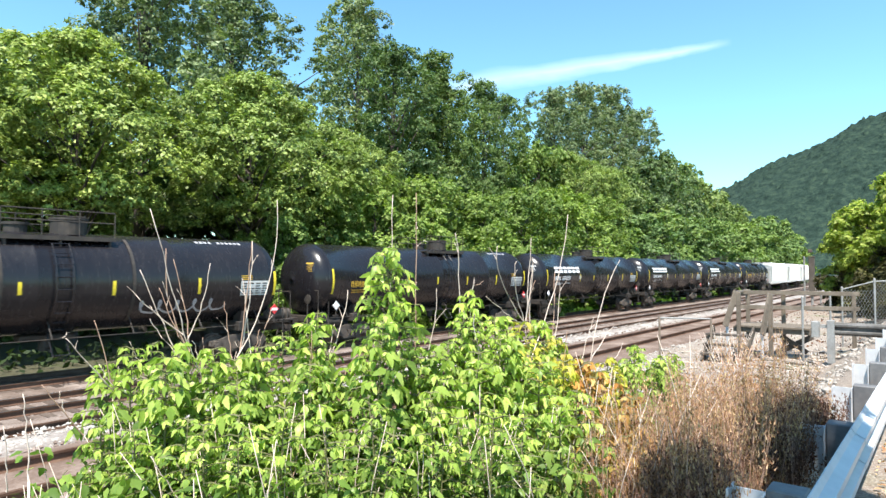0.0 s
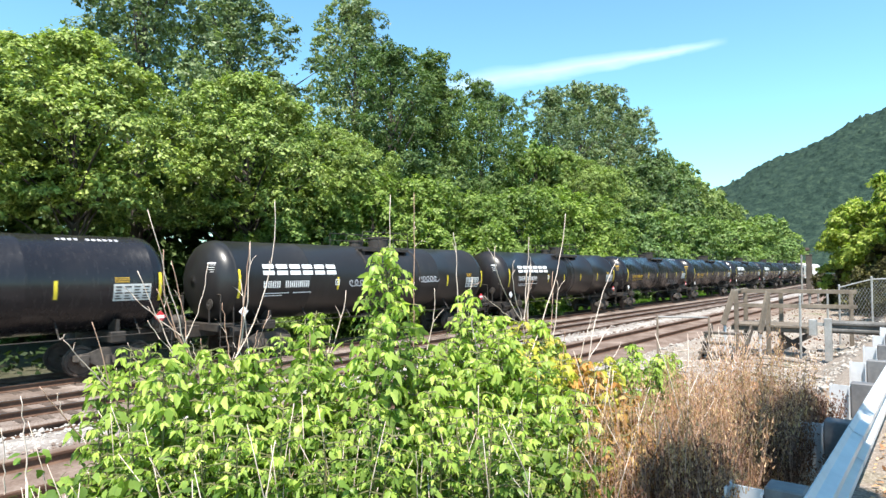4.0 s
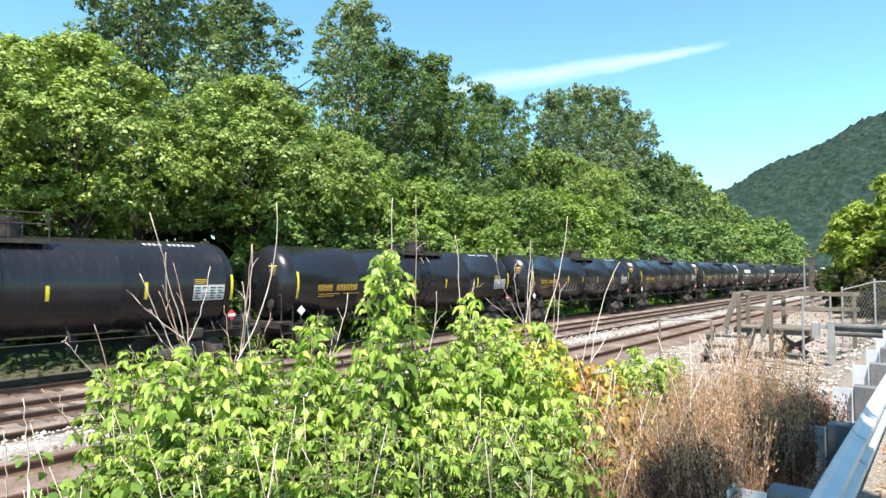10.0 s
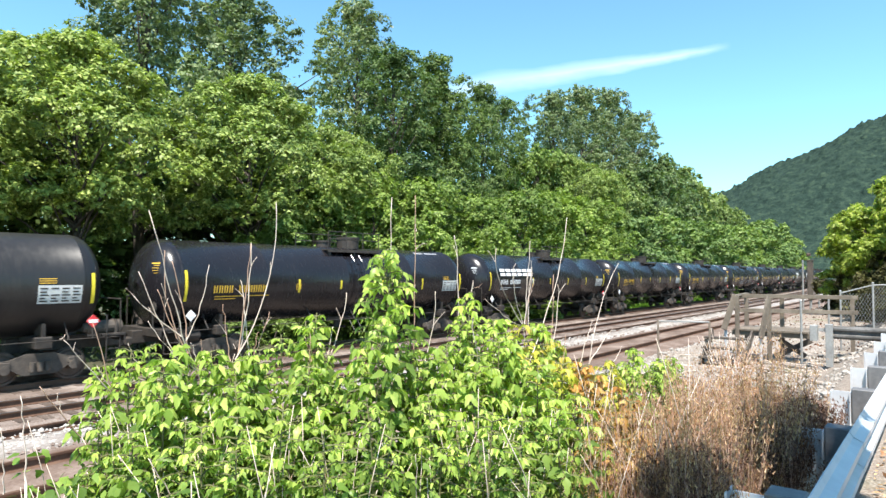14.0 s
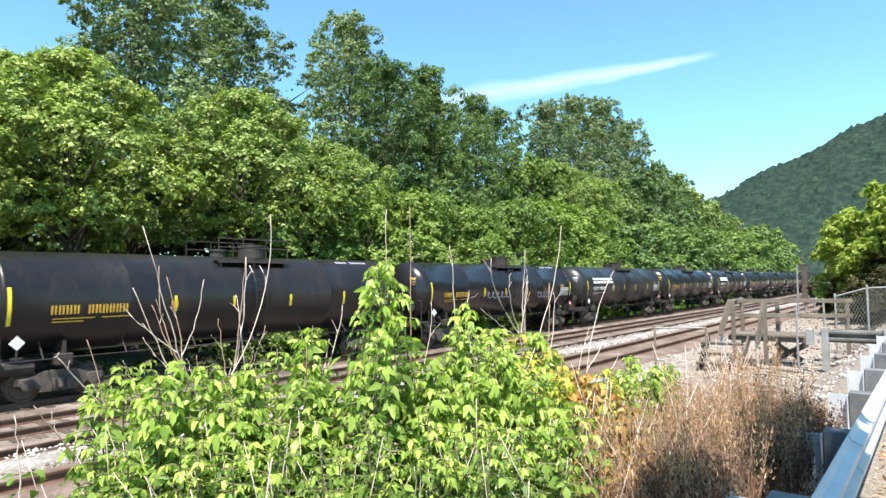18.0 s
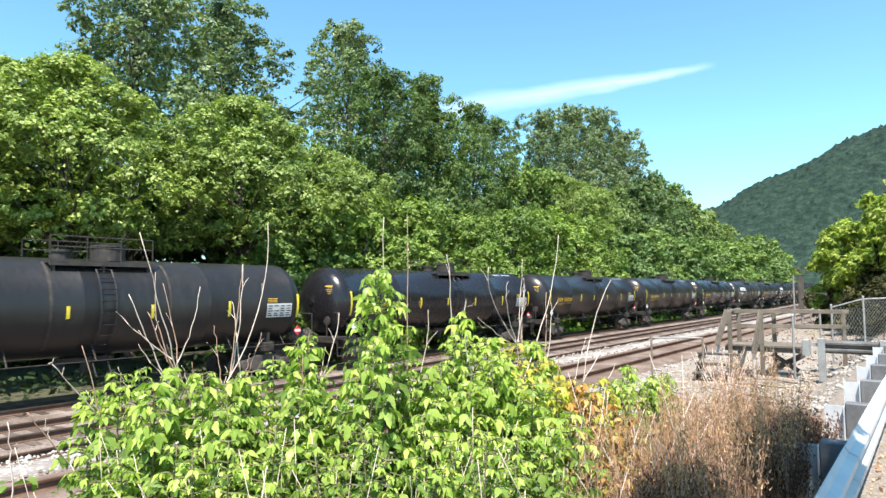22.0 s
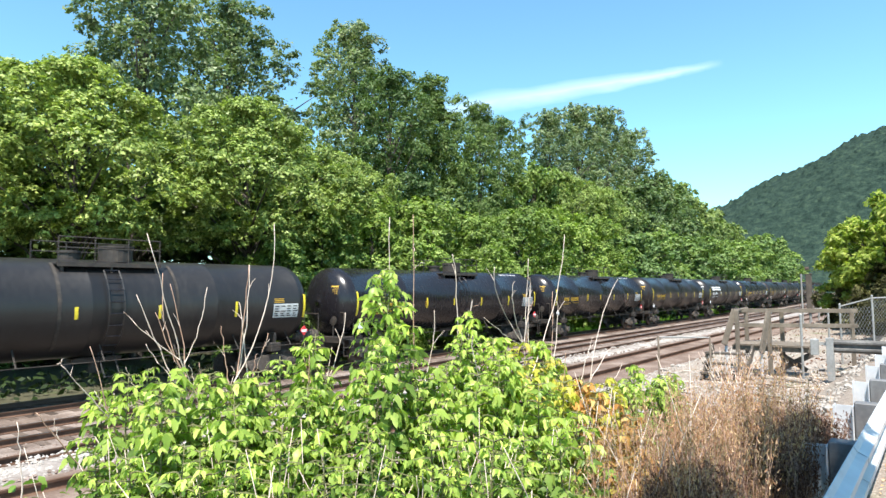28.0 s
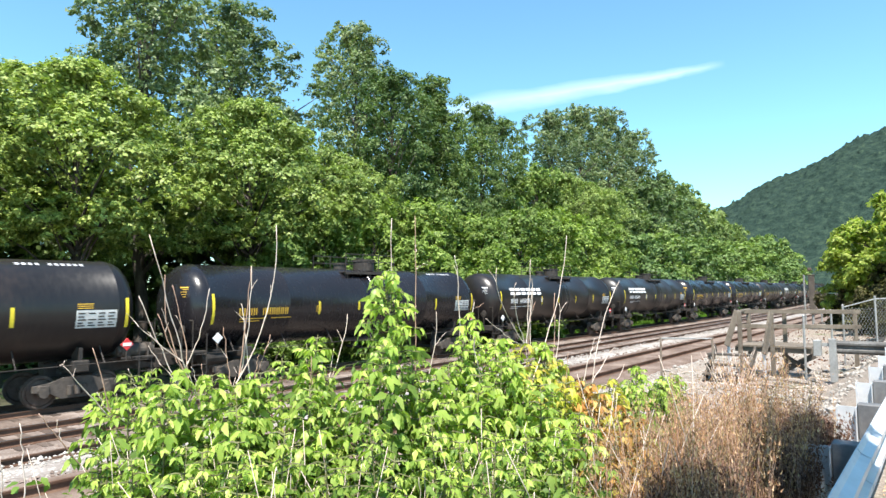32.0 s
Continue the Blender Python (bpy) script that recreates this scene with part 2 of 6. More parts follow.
L_FAR = leafy("wood_leaf", (0.08, 0.13, 0.05), (0.15, 0.215, 0.085), (0.25, 0.325, 0.14), 0.5, 0.3, vary=0.3)
L_FARV = leafy("thicket_leaf", (0.095, 0.16, 0.055), (0.17, 0.255, 0.088), (0.27, 0.365, 0.145), 0.5, 0.32, vary=0.3)
# Green tinted blue to carry the haze in front of the far hill.
M_HILL = surface("haze_tinted_wood_canopy", ((0.3, (0.009, 0.019, 0.015)), (0.5, (0.02, 0.037, 0.028)), (0.72, (0.042, 0.066, 0.044))), 0.95, 0.0, 0.16, 0.5, 1.0, 2.5)
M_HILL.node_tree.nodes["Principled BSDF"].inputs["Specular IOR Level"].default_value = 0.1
L_BUSH = leafy("bright_sapling_leaf", (0.095, 0.16, 0.04), (0.21, 0.315, 0.075), (0.38, 0.475, 0.135), 0.36, 0.45, patch=1.8)
L_BUSH1 = leafy("bright_sapling_leaf_single", (0.095, 0.16, 0.04), (0.21, 0.315, 0.075), (0.38, 0.475, 0.135), 0.36, 0.45, island=False, patch=1.8)
L_YELLOW = leafy("yellowing_leaf", (0.36, 0.4, 0.06), (0.55, 0.52, 0.1), (0.64, 0.46, 0.17), 0.5, 0.42, patch=1.5)
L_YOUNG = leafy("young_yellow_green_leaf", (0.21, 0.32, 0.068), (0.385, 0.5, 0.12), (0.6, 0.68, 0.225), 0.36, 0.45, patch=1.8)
# Weeds toned below the sapling green: shade low in the bush, as colour.
L_UNDER = leafy("shade_toned_weed_leaf", (0.07, 0.13, 0.03), (0.14, 0.23, 0.05), (0.26, 0.36, 0.085), 0.5, 0.34, patch=1.8)
# Near-black green: the shade under the trees, put into the leaf colour.
L_SHADE_FILL = leafy("shade_coloured_leaf", (0.014, 0.026, 0.01), (0.025, 0.045, 0.016), (0.045, 0.075, 0.025), 0.6, 0.2)
L_ORANGE = leafy("orange_dead_leaf", (0.36, 0.17, 0.06), (0.55, 0.3, 0.1), (0.68, 0.47, 0.2), 0.6, 0.35, patch=1.5)
L_DRY = leafy("dry_weed_leaf", (0.24, 0.115, 0.08), (0.52, 0.29, 0.2), (0.76, 0.52, 0.38), 0.8, 0.38, patch=1.2)
# Seed-head brown, taken darker for the shade along the guardrail.
L_SEED = leafy("shade_darkened_seed_head", (0.07, 0.031, 0.027), (0.155, 0.076, 0.062), (0.28, 0.155, 0.125), 0.85, 0.2, patch=1.2)
L_GRASS = leafy("trackside_grass", (0.07, 0.16, 0.02), (0.11, 0.24, 0.03), (0.16, 0.3, 0.05), 0.6, 0.3)


# ---- mesh helpers ----
def mesh_of(name, verts, faces, mat, smooth=False):
    me = bpy.data.meshes.new(name)
    me.from_pydata(verts, [], faces)
    me.materials.append(mat)
    if smooth:
        me.polygons.foreach_set("use_smooth", [True] * len(me.polygons))
    me.update()
    return me


def bm_mesh(name, bm, mat, smooth=False):
    me = bpy.data.meshes.new(name)
    bmesh.ops.recalc_face_normals(bm, faces=bm.faces)
    bm.to_mesh(me)
    bm.free()
    for m in (mat if isinstance(mat, (list, tuple)) else (mat,)):
        me.materials.append(m)
    if smooth:
        me.polygons.foreach_set("use_smooth", [True] * len(me.polygons))
    return me


def part(name, bm, material, parent, label="", smooth=False, m=None):
    me = bm if isinstance(bm, bpy.types.Mesh) else bm_mesh(name, bm, material, smooth)
    ob = new(name, me)
    ob.parent = parent
    if m is not None:
        ob.matrix_basis = m
    return tagged(ob, label)


def empty(name, m=None):
    ob = new(name)
    ob.empty_display_size = 0.2
    if m is not None:
        ob.matrix_basis = m
    return ob


def box(bm, cx, cy, cz, sx, sy, sz, bevel=0.0, m=None):
    r = bmesh.ops.create_cube(bm, size=1.0, matrix=(m or Matrix()) @ Matrix.Translation((cx, cy, cz)) @ Matrix.Diagonal((sx, sy, sz, 1)))
    if bevel:
        es = list({e for v in r["verts"] for e in v.link_edges})
        bmesh.ops.bevel(bm, geom=es, offset=bevel, segments=1, affect="EDGES")
    return bm


def cyl(bm, p, q, r, seg=10, r2=None, caps=True):
    p, q = Vector(p), Vector(q)
    d = q - p
    m = Matrix.Translation((p + q) / 2) @ d.to_track_quat("Z", "Y").to_matrix().to_4x4()
    bmesh.ops.create_cone(bm, cap_ends=caps, segments=seg, radius1=r, radius2=r if r2 is None else r2, depth=d.length, matrix=m)
    return bm


def tube_data(pts, radii, seg=5):
    """Vertices and faces of a tapered tube along points."""
    vs, fs = [], []
    pts = [Vector(p) for p in pts]
    for i, p in enumerate(pts):
        d = (pts[min(i + 1, len(pts) - 1)] - pts[max(i - 1, 0)]).normalized()
        a = d.orthogonal().normalized()
        b = d.cross(a)
        for k in range(seg):
            w = 2 * math.pi * k / seg
            vs.append(tuple(p + (a * math.cos(w) + b * math.sin(w)) * radii[i]))
    for i in range(len(pts) - 1):
        for k in range(seg):
            j = (k + 1) % seg
            fs.append((i * seg + k, i * seg + j, (i + 1) * seg + j, (i + 1) * seg + k))
    fs.append(tuple(range(seg)))
    fs.append(tuple((len(pts) - 1) * seg + k for k in range(seg)))
    return vs, fs


def join_data(items):
    vs, fs = [], []
    for v, f in items:
        o = len(vs)
        vs += v
        fs += [tuple(i + o for i in q) for q in f]
    return vs, fs


def smooth01(a, b, x):
    u = max(0.0, min(1.0, (x - a) / (b - a)))
    return u * u * (3 - 2 * u)
# ---- ground ----
CURVE_X, CURVE_R, CURVE_Y = 66.0, 1700.0, 21.1
TRACK_1, TRACK_2, TRACK_3 = (21.1, 0.0), (17.25, 0.0), (10.1, 0.36)


def along(s, y, z=0.0):
    """A point s metres along a line that starts parallel to X at y and bends gently to the left further on; and its heading."""
    if s <= CURVE_X:
        return Vector((s, y, z)), 0.0
    r = CURVE_R + CURVE_Y - y
    a = (s - CURVE_X) / CURVE_R
    return Vector((CURVE_X + r * math.sin(a), CURVE_Y + CURVE_R - r * math.cos(a), z)), a


def unbend(x, y):
    """The y that a place would have on the straight part of the line."""
    if x <= CURVE_X:
        return y
    cy = CURVE_Y + CURVE_R
    return cy - math.hypot(x - CURVE_X, cy - y) if y < cy else y


def ground_z(x, y):
    q = unbend(x, y) if x < 600 else 60.0
    road = 1.6
    lip = 1.0 - 0.1 * smooth01(6, 16, x)
    z = road + (lip - road) * smooth01(0.9, 2.2, q)
    z += (0.08 - lip) * smooth01(6.0 if x > 9 else 3.2, 8.2, q)
    z += (-0.42 - 0.08) * smooth01(11.6, 13.6, q)
    z += -0.25 * smooth01(23.4, 26, q)
    z += 1.2 * smooth01(34, 90, q)
    if -30 < x < 60 and -5 < y < 8.5:
        z += 0.07 * noise.noise(Vector((x * 0.7, y * 0.7, 0))) * smooth01(0.5, 2.0, y)
    if y < -8:
        z += 0.0
    return z


def steps(*spans):
    out = []
    for a, b, d in spans:
        n = max(1, round((b - a) / d))
        out += [a + (b - a) * i / n for i in range(n)]
    return out + [spans[-1][1]]


def build_ground():
    xs = steps((-900, -60, 60), (-60, -6, 6), (-6, 30, 0.5), (30, 90, 3), (90, 500, 16), (500, 1800, 130))
    ys = steps((-700, -40, 60), (-40, -4, 6), (-4, 9, 0.4), (9, 30, 0.8), (30, 90, 6), (90, 1400, 90))
    vs = [(x, y, ground_z(x, y)) for x in xs for y in ys]
    n = len(ys)
    fs = [(i * n + j, (i + 1) * n + j, (i + 1) * n + j + 1, i * n + j + 1) for i in range(len(xs) - 1) for j in range(n - 1)]
    m, nt, b = shader("ground_soil")
    pos = nt.nodes.new("ShaderNodeNewGeometry").outputs["Position"]
    sep = nt.nodes.new("ShaderNodeSeparateXYZ")
    nt.links.new(pos, sep.inputs[0])
    big, small = noise_node(nt, 0.6, 5, 0.6, pos), noise_node(nt, 14, 5, 0.7, pos)
    stone = nt.nodes.new("ShaderNodeTexVoronoi")
    stone.inputs["Scale"].default_value = 42
    nt.links.new(pos, stone.inputs["Vector"])
    dirt = ramp(nt, small, ((0.25, (0.11, 0.083, 0.062)), (0.5, (0.25, 0.2, 0.16)), (0.75, (0.42, 0.36, 0.3))))
    dirt = mixc(nt, 0.45, dirt, ramp(nt, stone.outputs["Distance"], ((0.1, (0.5, 0.46, 0.42)), (0.55, (0.17, 0.13, 0.1)))))
    grass = ramp(nt, small, ((0.3, (0.05, 0.085, 0.02)), (0.7, (0.12, 0.17, 0.045))))
    litter = ramp(nt, small, ((0.3, (0.03, 0.03, 0.015)), (0.7, (0.09, 0.085, 0.045))))
    gm = nt.nodes.new("ShaderNodeMapRange")
    gm.inputs[1].default_value, gm.inputs[2].default_value = 0.56, 0.68
    nt.links.new(big, gm.inputs[0])
    near = mixc(nt, gm.outputs[0], dirt, mixc(nt, 0.5, grass, dirt))
    far = nt.nodes.new("ShaderNodeMapRange")
    far.inputs[1].default_value, far.inputs[2].default_value = 23.5, 25.0
    nt.links.new(sep.outputs[1], far.inputs[0])
    nt.links.new(mixc(nt, far.outputs[0], near, mixc(nt, gm.outputs[0], litter, grass)), b.inputs["Base Color"])
    b.inputs["Roughness"].default_value = 0.95
    bp = nt.nodes.new("ShaderNodeBump")
    bp.inputs["Strength"].default_value, bp.inputs["Distance"].default_value = 0.9, 0.04
    nt.links.new(small, bp.inputs["Height"])
    nt.links.new(bp.outputs[0], b.inputs["Normal"])
    g = new("ground", mesh_of("ground", vs, fs, m, True))
    tagged(g, "pale gravelly dirt bank with patches of grass beside railway tracks", "ground", kind="structure")


build_ground()

# ---- tracks ----
RAIL_PROFILE = ((-0.07, -0.17), (0.07, -0.17), (0.07, -0.155), (0.012, -0.135), (0.012, -0.045), (0.036, -0.035), (0.036, 0.0), (-0.036, 0.0), (-0.036, -0.035), (-0.012, -0.045), (-0.012, -0.135), (-0.07, -0.155))


def line_s(a, b):
    out, s = [], a
    while s < b:
        out.append(s)
        s += 60 if s < CURVE_X - 60 else (CURVE_X - s if s < CURVE_X - 0.1 else 6.0)
    return out + [b]


def sweep(profile, ss, y, z):
    vs, fs, n = [], [], len(profile)
    for s in ss:
        p, a = along(s, y, z)
        for u, w in profile:
            vs.append((p.x - u * math.sin(a), p.y + u * math.cos(a), z + w))
    for i in range(len(ss) - 1):
        for k in range(n):
            j = (k + 1) % n
            fs.append((i * n + k, (i + 1) * n + k, (i + 1) * n + j, i * n + j))
    fs.append(tuple(range(n)))
    fs.append(tuple((len(ss) - 1) * n + k for k in range(n)))
    return vs, fs


def rail(parent, y, z, polished):
    vs, fs = sweep(RAIL_PROFILE, line_s(-430, 420), y, z)
    me = mesh_of("rail", vs, fs, M_RAIL)
    me.materials.append(M_RAILTOP)
    if polished:
        n = len(RAIL_PROFILE)
        for p in me.polygons:
            if p.index % n == 6 and len(p.vertices) == 4:
                p.material_index = 1
    o = new("rail", me)
    o.parent = parent
    return o


def build_track(y, z, label, a, b, polished):
    t = tagged(empty("track"), label, "railway track", "parallel railway tracks", "structure")
    # ballast bed
    top = -0.172 if polished else -0.155
    prof = ((-2.3, -0.62), (-1.75, top - 0.03), (-1.3, top), (1.3, top), (1.75, top - 0.03), (2.3, -0.62))
    vs, fs = sweep(prof, line_s(-430, 420), y, z)
    bed = new("ballast_bed", mesh_of("ballast_bed", vs, fs, M_BALLAST if polished else M_BALLAST_RED))
    bed.parent = t
    for k in (-1, 1):
        rail(t, y + k * 0.753, z, polished)
    rng = random.Random(int(y * 10))
    ms = []
    for i in range(3):
        bm = bmesh.new()
        box(bm, 0, 0, 0, 0.23, 2.6, 0.17, 0.012)
        for v in bm.verts:
            v.co += Vector((rng.uniform(-.012, .012), rng.uniform(-.03, .03), rng.uniform(-.008, .008)))
        ms.append(bm_mesh("sleeper", bm, M_TIE))
    rest, s = [], -60.0
    cube = [(x, q, w) for x in (-.115, .115) for q in (-1.3, 1.3) for w in (-.085, .085)]
    cf = [(0, 1, 3, 2), (4, 6, 7, 5), (0, 4, 5, 1), (2, 3, 7, 6), (0, 2, 6, 4), (1, 5, 7, 3)]
    while s < 300:
        p, ang = along(s + rng.uniform(-.04, .04), y + rng.uniform(-.04, .04), z - 0.245 + rng.uniform(-.012, .004))
        if a < s < b:
            o = new("sleeper", rng.choice(ms))
            o.parent = t
            o.matrix_basis = Matrix.Translation(p) @ Matrix.Rotation(ang + rng.uniform(-.02, .02), 4, "Z")
        else:
            c, d = math.cos(ang), math.sin(ang)
            rest.append(([(p.x + x * c - q * d, p.y + x * d + q * c, p.z + w) for x, q, w in cube], cf))
        s += 0.53
    vs, fs = join_data(rest)
    o = tagged(new("sleepers", mesh_of("sleepers", vs, fs, M_TIE)), kind="stuff")
    o.parent = t
    return t


build_track(*TRACK_1, "far railway track with worn rails under the train", 0, 20, True)
build_track(*TRACK_2, "middle railway track with shiny rails on brown ballast", 3, 58, True)
build_track(*TRACK_3, "nearest railway track with rusty rails on brown ballast", 2, 62, False)

# ---- train ----
CAR_L, TANK_L, TANK_R, TANK_Z = 18.2, 16.8, 1.52, 2.80
MARK_X = 13.25


def cars_passed(t):
    """How many car lengths the train has gone, by Lagrange through four timed passings."""
    ts, ns = (1.948, 12.1, 22.386, 29.917), (0.0, 7.0, 14.0, 19.0)
    out = 0.0
    for i in range(4):
        w = 1.0
        for j in range(4):
            if j != i:
                w *= (t - ts[j]) / (ts[i] - ts[j])
        out += w * ns[i]
    return out


def car_pose(n, t, length=0.0):
    s = MARK_X + CAR_L * (cars_passed(t) - n) + length
    a, _ = along(s - 6.3, TRACK_1[0])
    b, _ = along(s + 6.3, TRACK_1[0])
    d = b - a
    return Matrix.Translation((a + b) / 2) @ Matrix.Rotation(math.atan2(d.y, d.x), 4, "Z")


def lathe(profile, seg=40):
    vs, fs, n = [], [], seg
    for x, r in profile:
        for k in range(n):
            w = 2 * math.pi * k / n
            vs.append((x, r * math.cos(w), r * math.sin(w)))
    for i in range(len(profile) - 1):
        for k in range(n):
            j = (k + 1) % n
            fs.append((i * n + k, i * n + j, (i + 1) * n + j, (i + 1) * n + k))
    fs.append(tuple(range(n)))
    fs.append(tuple((len(profile) - 1) * n + k for k in range(n)))
    return vs, fs


def wrap(name, x0, x1, z0, z1, mat, r=TANK_R + 0.006, nx=1, nz=3):
    """A thin patch that follows the near side of the tank between two heights."""
    vs, fs = [], []
    a0, a1 = (math.asin(max(-1, min(1, (z - TANK_Z) / TANK_R))) for z in (z0, z1))
    nz = max(nz, math.ceil((a1 - a0) / 0.09))
    for i in range(nx + 1):
        for k in range(nz + 1):
            a = a0 + (a1 - a0) * k / nz
            vs.append((x0 + (x1 - x0) * i / nx, -r * math.cos(a), TANK_Z + r * math.sin(a)))
    for i in range(nx):
        for k in range(nz):
            q = i * (nz + 1) + k
            fs.append((q, q + nz + 1, q + nz + 2, q + 1))
    return mesh_of(name, vs, fs, mat)


def wrap_bars(name, bars, mat):
    """Many small patches as one mesh (bars of unreadable writing, blocks of one sign)."""
    items = []
    for x0, x1, z0, z1 in bars:
        me = wrap("tmp", x0, x1, z0, z1, mat, TANK_R + 0.008, 1, 2)
        items.append(([tuple(v.co) for v in me.vertices], [tuple(p.vertices) for p in me.polygons]))
        bpy.data.meshes.remove(me)
    vs, fs = join_data(items)
    return mesh_of(name, vs, fs, mat)


def build_bogie(parent, x):
    """A freight bogie with side frames, bolster, axles and wheels, as parts of a car."""
    for side in (-1, 1):
        y = side * 1.0
        bm = bmesh.new()
        pts = [(-1.15, 0.5), (-1.15, 0.68), (-0.75, 0.72), (-0.35, 0.86), (0.35, 0.86), (0.75, 0.72), (1.15, 0.68), (1.15, 0.5), (0.72, 0.44), (0.42, 0.26), (-0.42, 0.26), (-0.72, 0.44)]
        a = [bm.verts.new((px, y - 0.07, pz)) for px, pz in pts]
        b = [bm.verts.new((px, y + 0.07, pz)) for px, pz in pts]
        bm.faces.new(a)
        bm.faces.new(b[::-1])
        for i in range(len(pts)):
            j = (i + 1) % len(pts)
            bm.faces.new((a[i], b[i], b[j], a[j]))
        for k in (-1, 1):
            cyl(bm, (k * 0.875, y - 0.13, 0.46), (k * 0.875, y + 0.13, 0.46), 0.13, 12)
            box(bm, k * 0.875, y, 0.6, 0.3, 0.2, 0.16, 0.02)
        for k in (-0.2, 0, 0.2):
            cyl(bm, (k, y + side * 0.1, 0.36), (k, y + side * 0.1, 0.62), 0.075, 8)
        part("bogie_side_frame", bm, M_TRUCK, parent, m=pose(x, 0, 0))
    bm = bmesh.new()
    box(bm, 0, 0, 0.72, 0.4, 2.0, 0.26, 0.03)
    cyl(bm, (0, 0, 0.8), (0, 0, 1.0), 0.3, 16)
    part("bolster", bm, M_STEEL, parent, m=pose(x, 0, 0))
    for k in (-1, 1):
        bm = bmesh.new()
        cyl(bm, (0, -1.05, 0.457), (0, 1.05, 0.457), 0.08, 10)
        ax = part("axle", bm, M_STEEL, parent, m=pose(x + k * 0.875, 0, 0))
        for side in (-1, 1):
            prof = ((-0.07, 0.1), (-0.07, 0.36), (-0.045, 0.38), (-0.07, 0.40), (-0.07, 0.457), (0.04, 0.465), (0.045, 0.49), (0.07, 0.49), (0.07, 0.40), (0.02, 0.36), (0.03, 0.12), (0.07, 0.1))
            vs, fs = lathe([(u, r) for u, r in prof], 16)
            sgn = -side
            vs = [(vy, side * 0.753 + sgn * ux, vz + 0.457) for ux, vy, vz in vs]
            o = new("wheel", mesh_of("wheel", vs, fs, M_WHEEL))
            o.parent = ax


RUNG = mesh_of("rung", *tube_data([(0, 0, 0), (0.45, 0, 0)], [0.015, 0.015], 5), M_TANK)
LOGO = ((0.0, 0.5), (0.62, 1.12), (1.24, 1.74), (1.86, 2.36), (2.48, 2.98), (3.1, 3.6))


def build_car(paint, sign, label, ladder_bands=False):
    """One tank car, its parts round an empty at its middle on the rails; x forward, near side -y."""
    c = tagged(empty("tank_car"), label, "tank car", "cars of the freight train")
    h = TANK_L / 2
    prof = []
    for i in range(9):
        a = math.pi / 2 * i / 8
        prof.append((-h + 0.76 * (1 - math.sin(a)), TANK_R * math.cos(a) if i < 8 else 0.02))
    prof = prof[::-1]
    prof += [(-h + 0.80, TANK_R), (-h + 0.815, TANK_R + 0.012), (-h + 0.86, TANK_R + 0.012), (-h + 0.875, TANK_R)]
    for k in (-4.2, -0.1, 4.0):
        prof += [(k - 0.03, TANK_R), (k - 0.02, TANK_R + 0.004), (k + 0.02, TANK_R + 0.004), (k + 0.03, TANK_R)]
    prof += [(-x, r) for x, r in prof[9:13]][::-1] + [(-x, r) for x, r in prof[:9]][::-1]
    vs, fs = lathe(prof, 56)
    vs = [(x - 0.3, y, z + TANK_Z) for x, y, z in vs]
    body = new("tank", mesh_of("tank", vs, fs, paint, True))
    body.parent = c
    # stub sills, couplers, body bolsters
    for k in (-1, 1):
        bm = bmesh.new()
        box(bm, k * (h - 1.1), 0, 1.02, 3.2, 0.36, 0.42, 0.02)
        part("stub_sill", bm, M_STEEL, c)
        bm = bmesh.new()
        box(bm, k * 8.72, 0, 0.88, 0.5, 0.16, 0.2, 0.03)
        box(bm, k * 9.0, 0.03 * k, 0.88, 0.28, 0.28, 0.3, 0.05)
        part("coupler", bm, M_STEEL, c)
        bm = bmesh.new()
        box(bm, k * 6.3, 0, 1.16, 0.45, 2.7, 0.34, 0.03)
        for s in (-1, 1):
            box(bm, k * 6.3, s * 1.0, 1.45, 0.1, 0.55, 0.5)
        part("body_bolster", bm, M_STEEL, c)
        # end platform with posts and grab irons
        bm = bmesh.new()
        box(bm, k * 8.2, 0, 1.27, 0.7, 2.7, 0.07, 0.01)
        box(bm, k * 8.53, 0, 1.18, 0.05, 2.7, 0.24)
        part("end_platform", bm, M_STEEL, c)
        bm = bmesh.new()
        for s in (-1, 1):
            cyl(bm, (k * 8.4, s * 1.3, 0.5), (k * 8.4, s * 1.3, 2.35), 0.02, 6)
            cyl(bm, (k * 7.95, s * 1.42, 0.45), (k * 7.95, s * 1.42, 1.9), 0.02, 6)
            for zz in (0.5, 0.85, 1.2):
                cyl(bm, (k * 8.4, s * 1.3, zz), (k * 7.95, s * 1.42, zz), 0.018, 6)
        cyl(bm, (k * 8.4, -1.3, 2.35), (k * 8.4, 1.3, 2.35), 0.02, 6)
        part("end_handrail", bm, M_STEEL, c)
        # placard
        bm = bmesh.new()
        box(bm, 0, 0, 0, 0.28, 0.02, 0.28, 0.005, m=Matrix.Rotation(math.radians(45), 4, "Y"))
        o = part("placard", bm, M_RED if k > 0 else M_WHITE, c, "red and white diamond placard" if k > 0 else "white diamond placard", m=pose(k * 7.55, -1.44, 1.72))
        bm = bmesh.new()
        box(bm, 0, -0.014, 0.0, 0.26, 0.006, 0.1)
        part("placard_bar", bm, M_WHITE, o)
        bm = bmesh.new()
        cyl(bm, (k * 7.55, -1.42, 1.2), (k * 7.55, -1.42, 1.6), 0.025, 6)
        box(bm, k * 7.55, -1.41, 1.3, 0.3, 0.03, 0.06)
        part("placard_holder", bm, M_STEEL, c)
        build_bogie(c, k * 6.3)
    # brake gear at one end
    bm = bmesh.new()
    cyl(bm, (7.55, -0.95, 1.5), (8.55, -0.95, 1.5), 0.2, 14)
    cyl(bm, (7.47, -0.95, 1.5), (7.55, -0.95, 1.5), 0.13, 12)
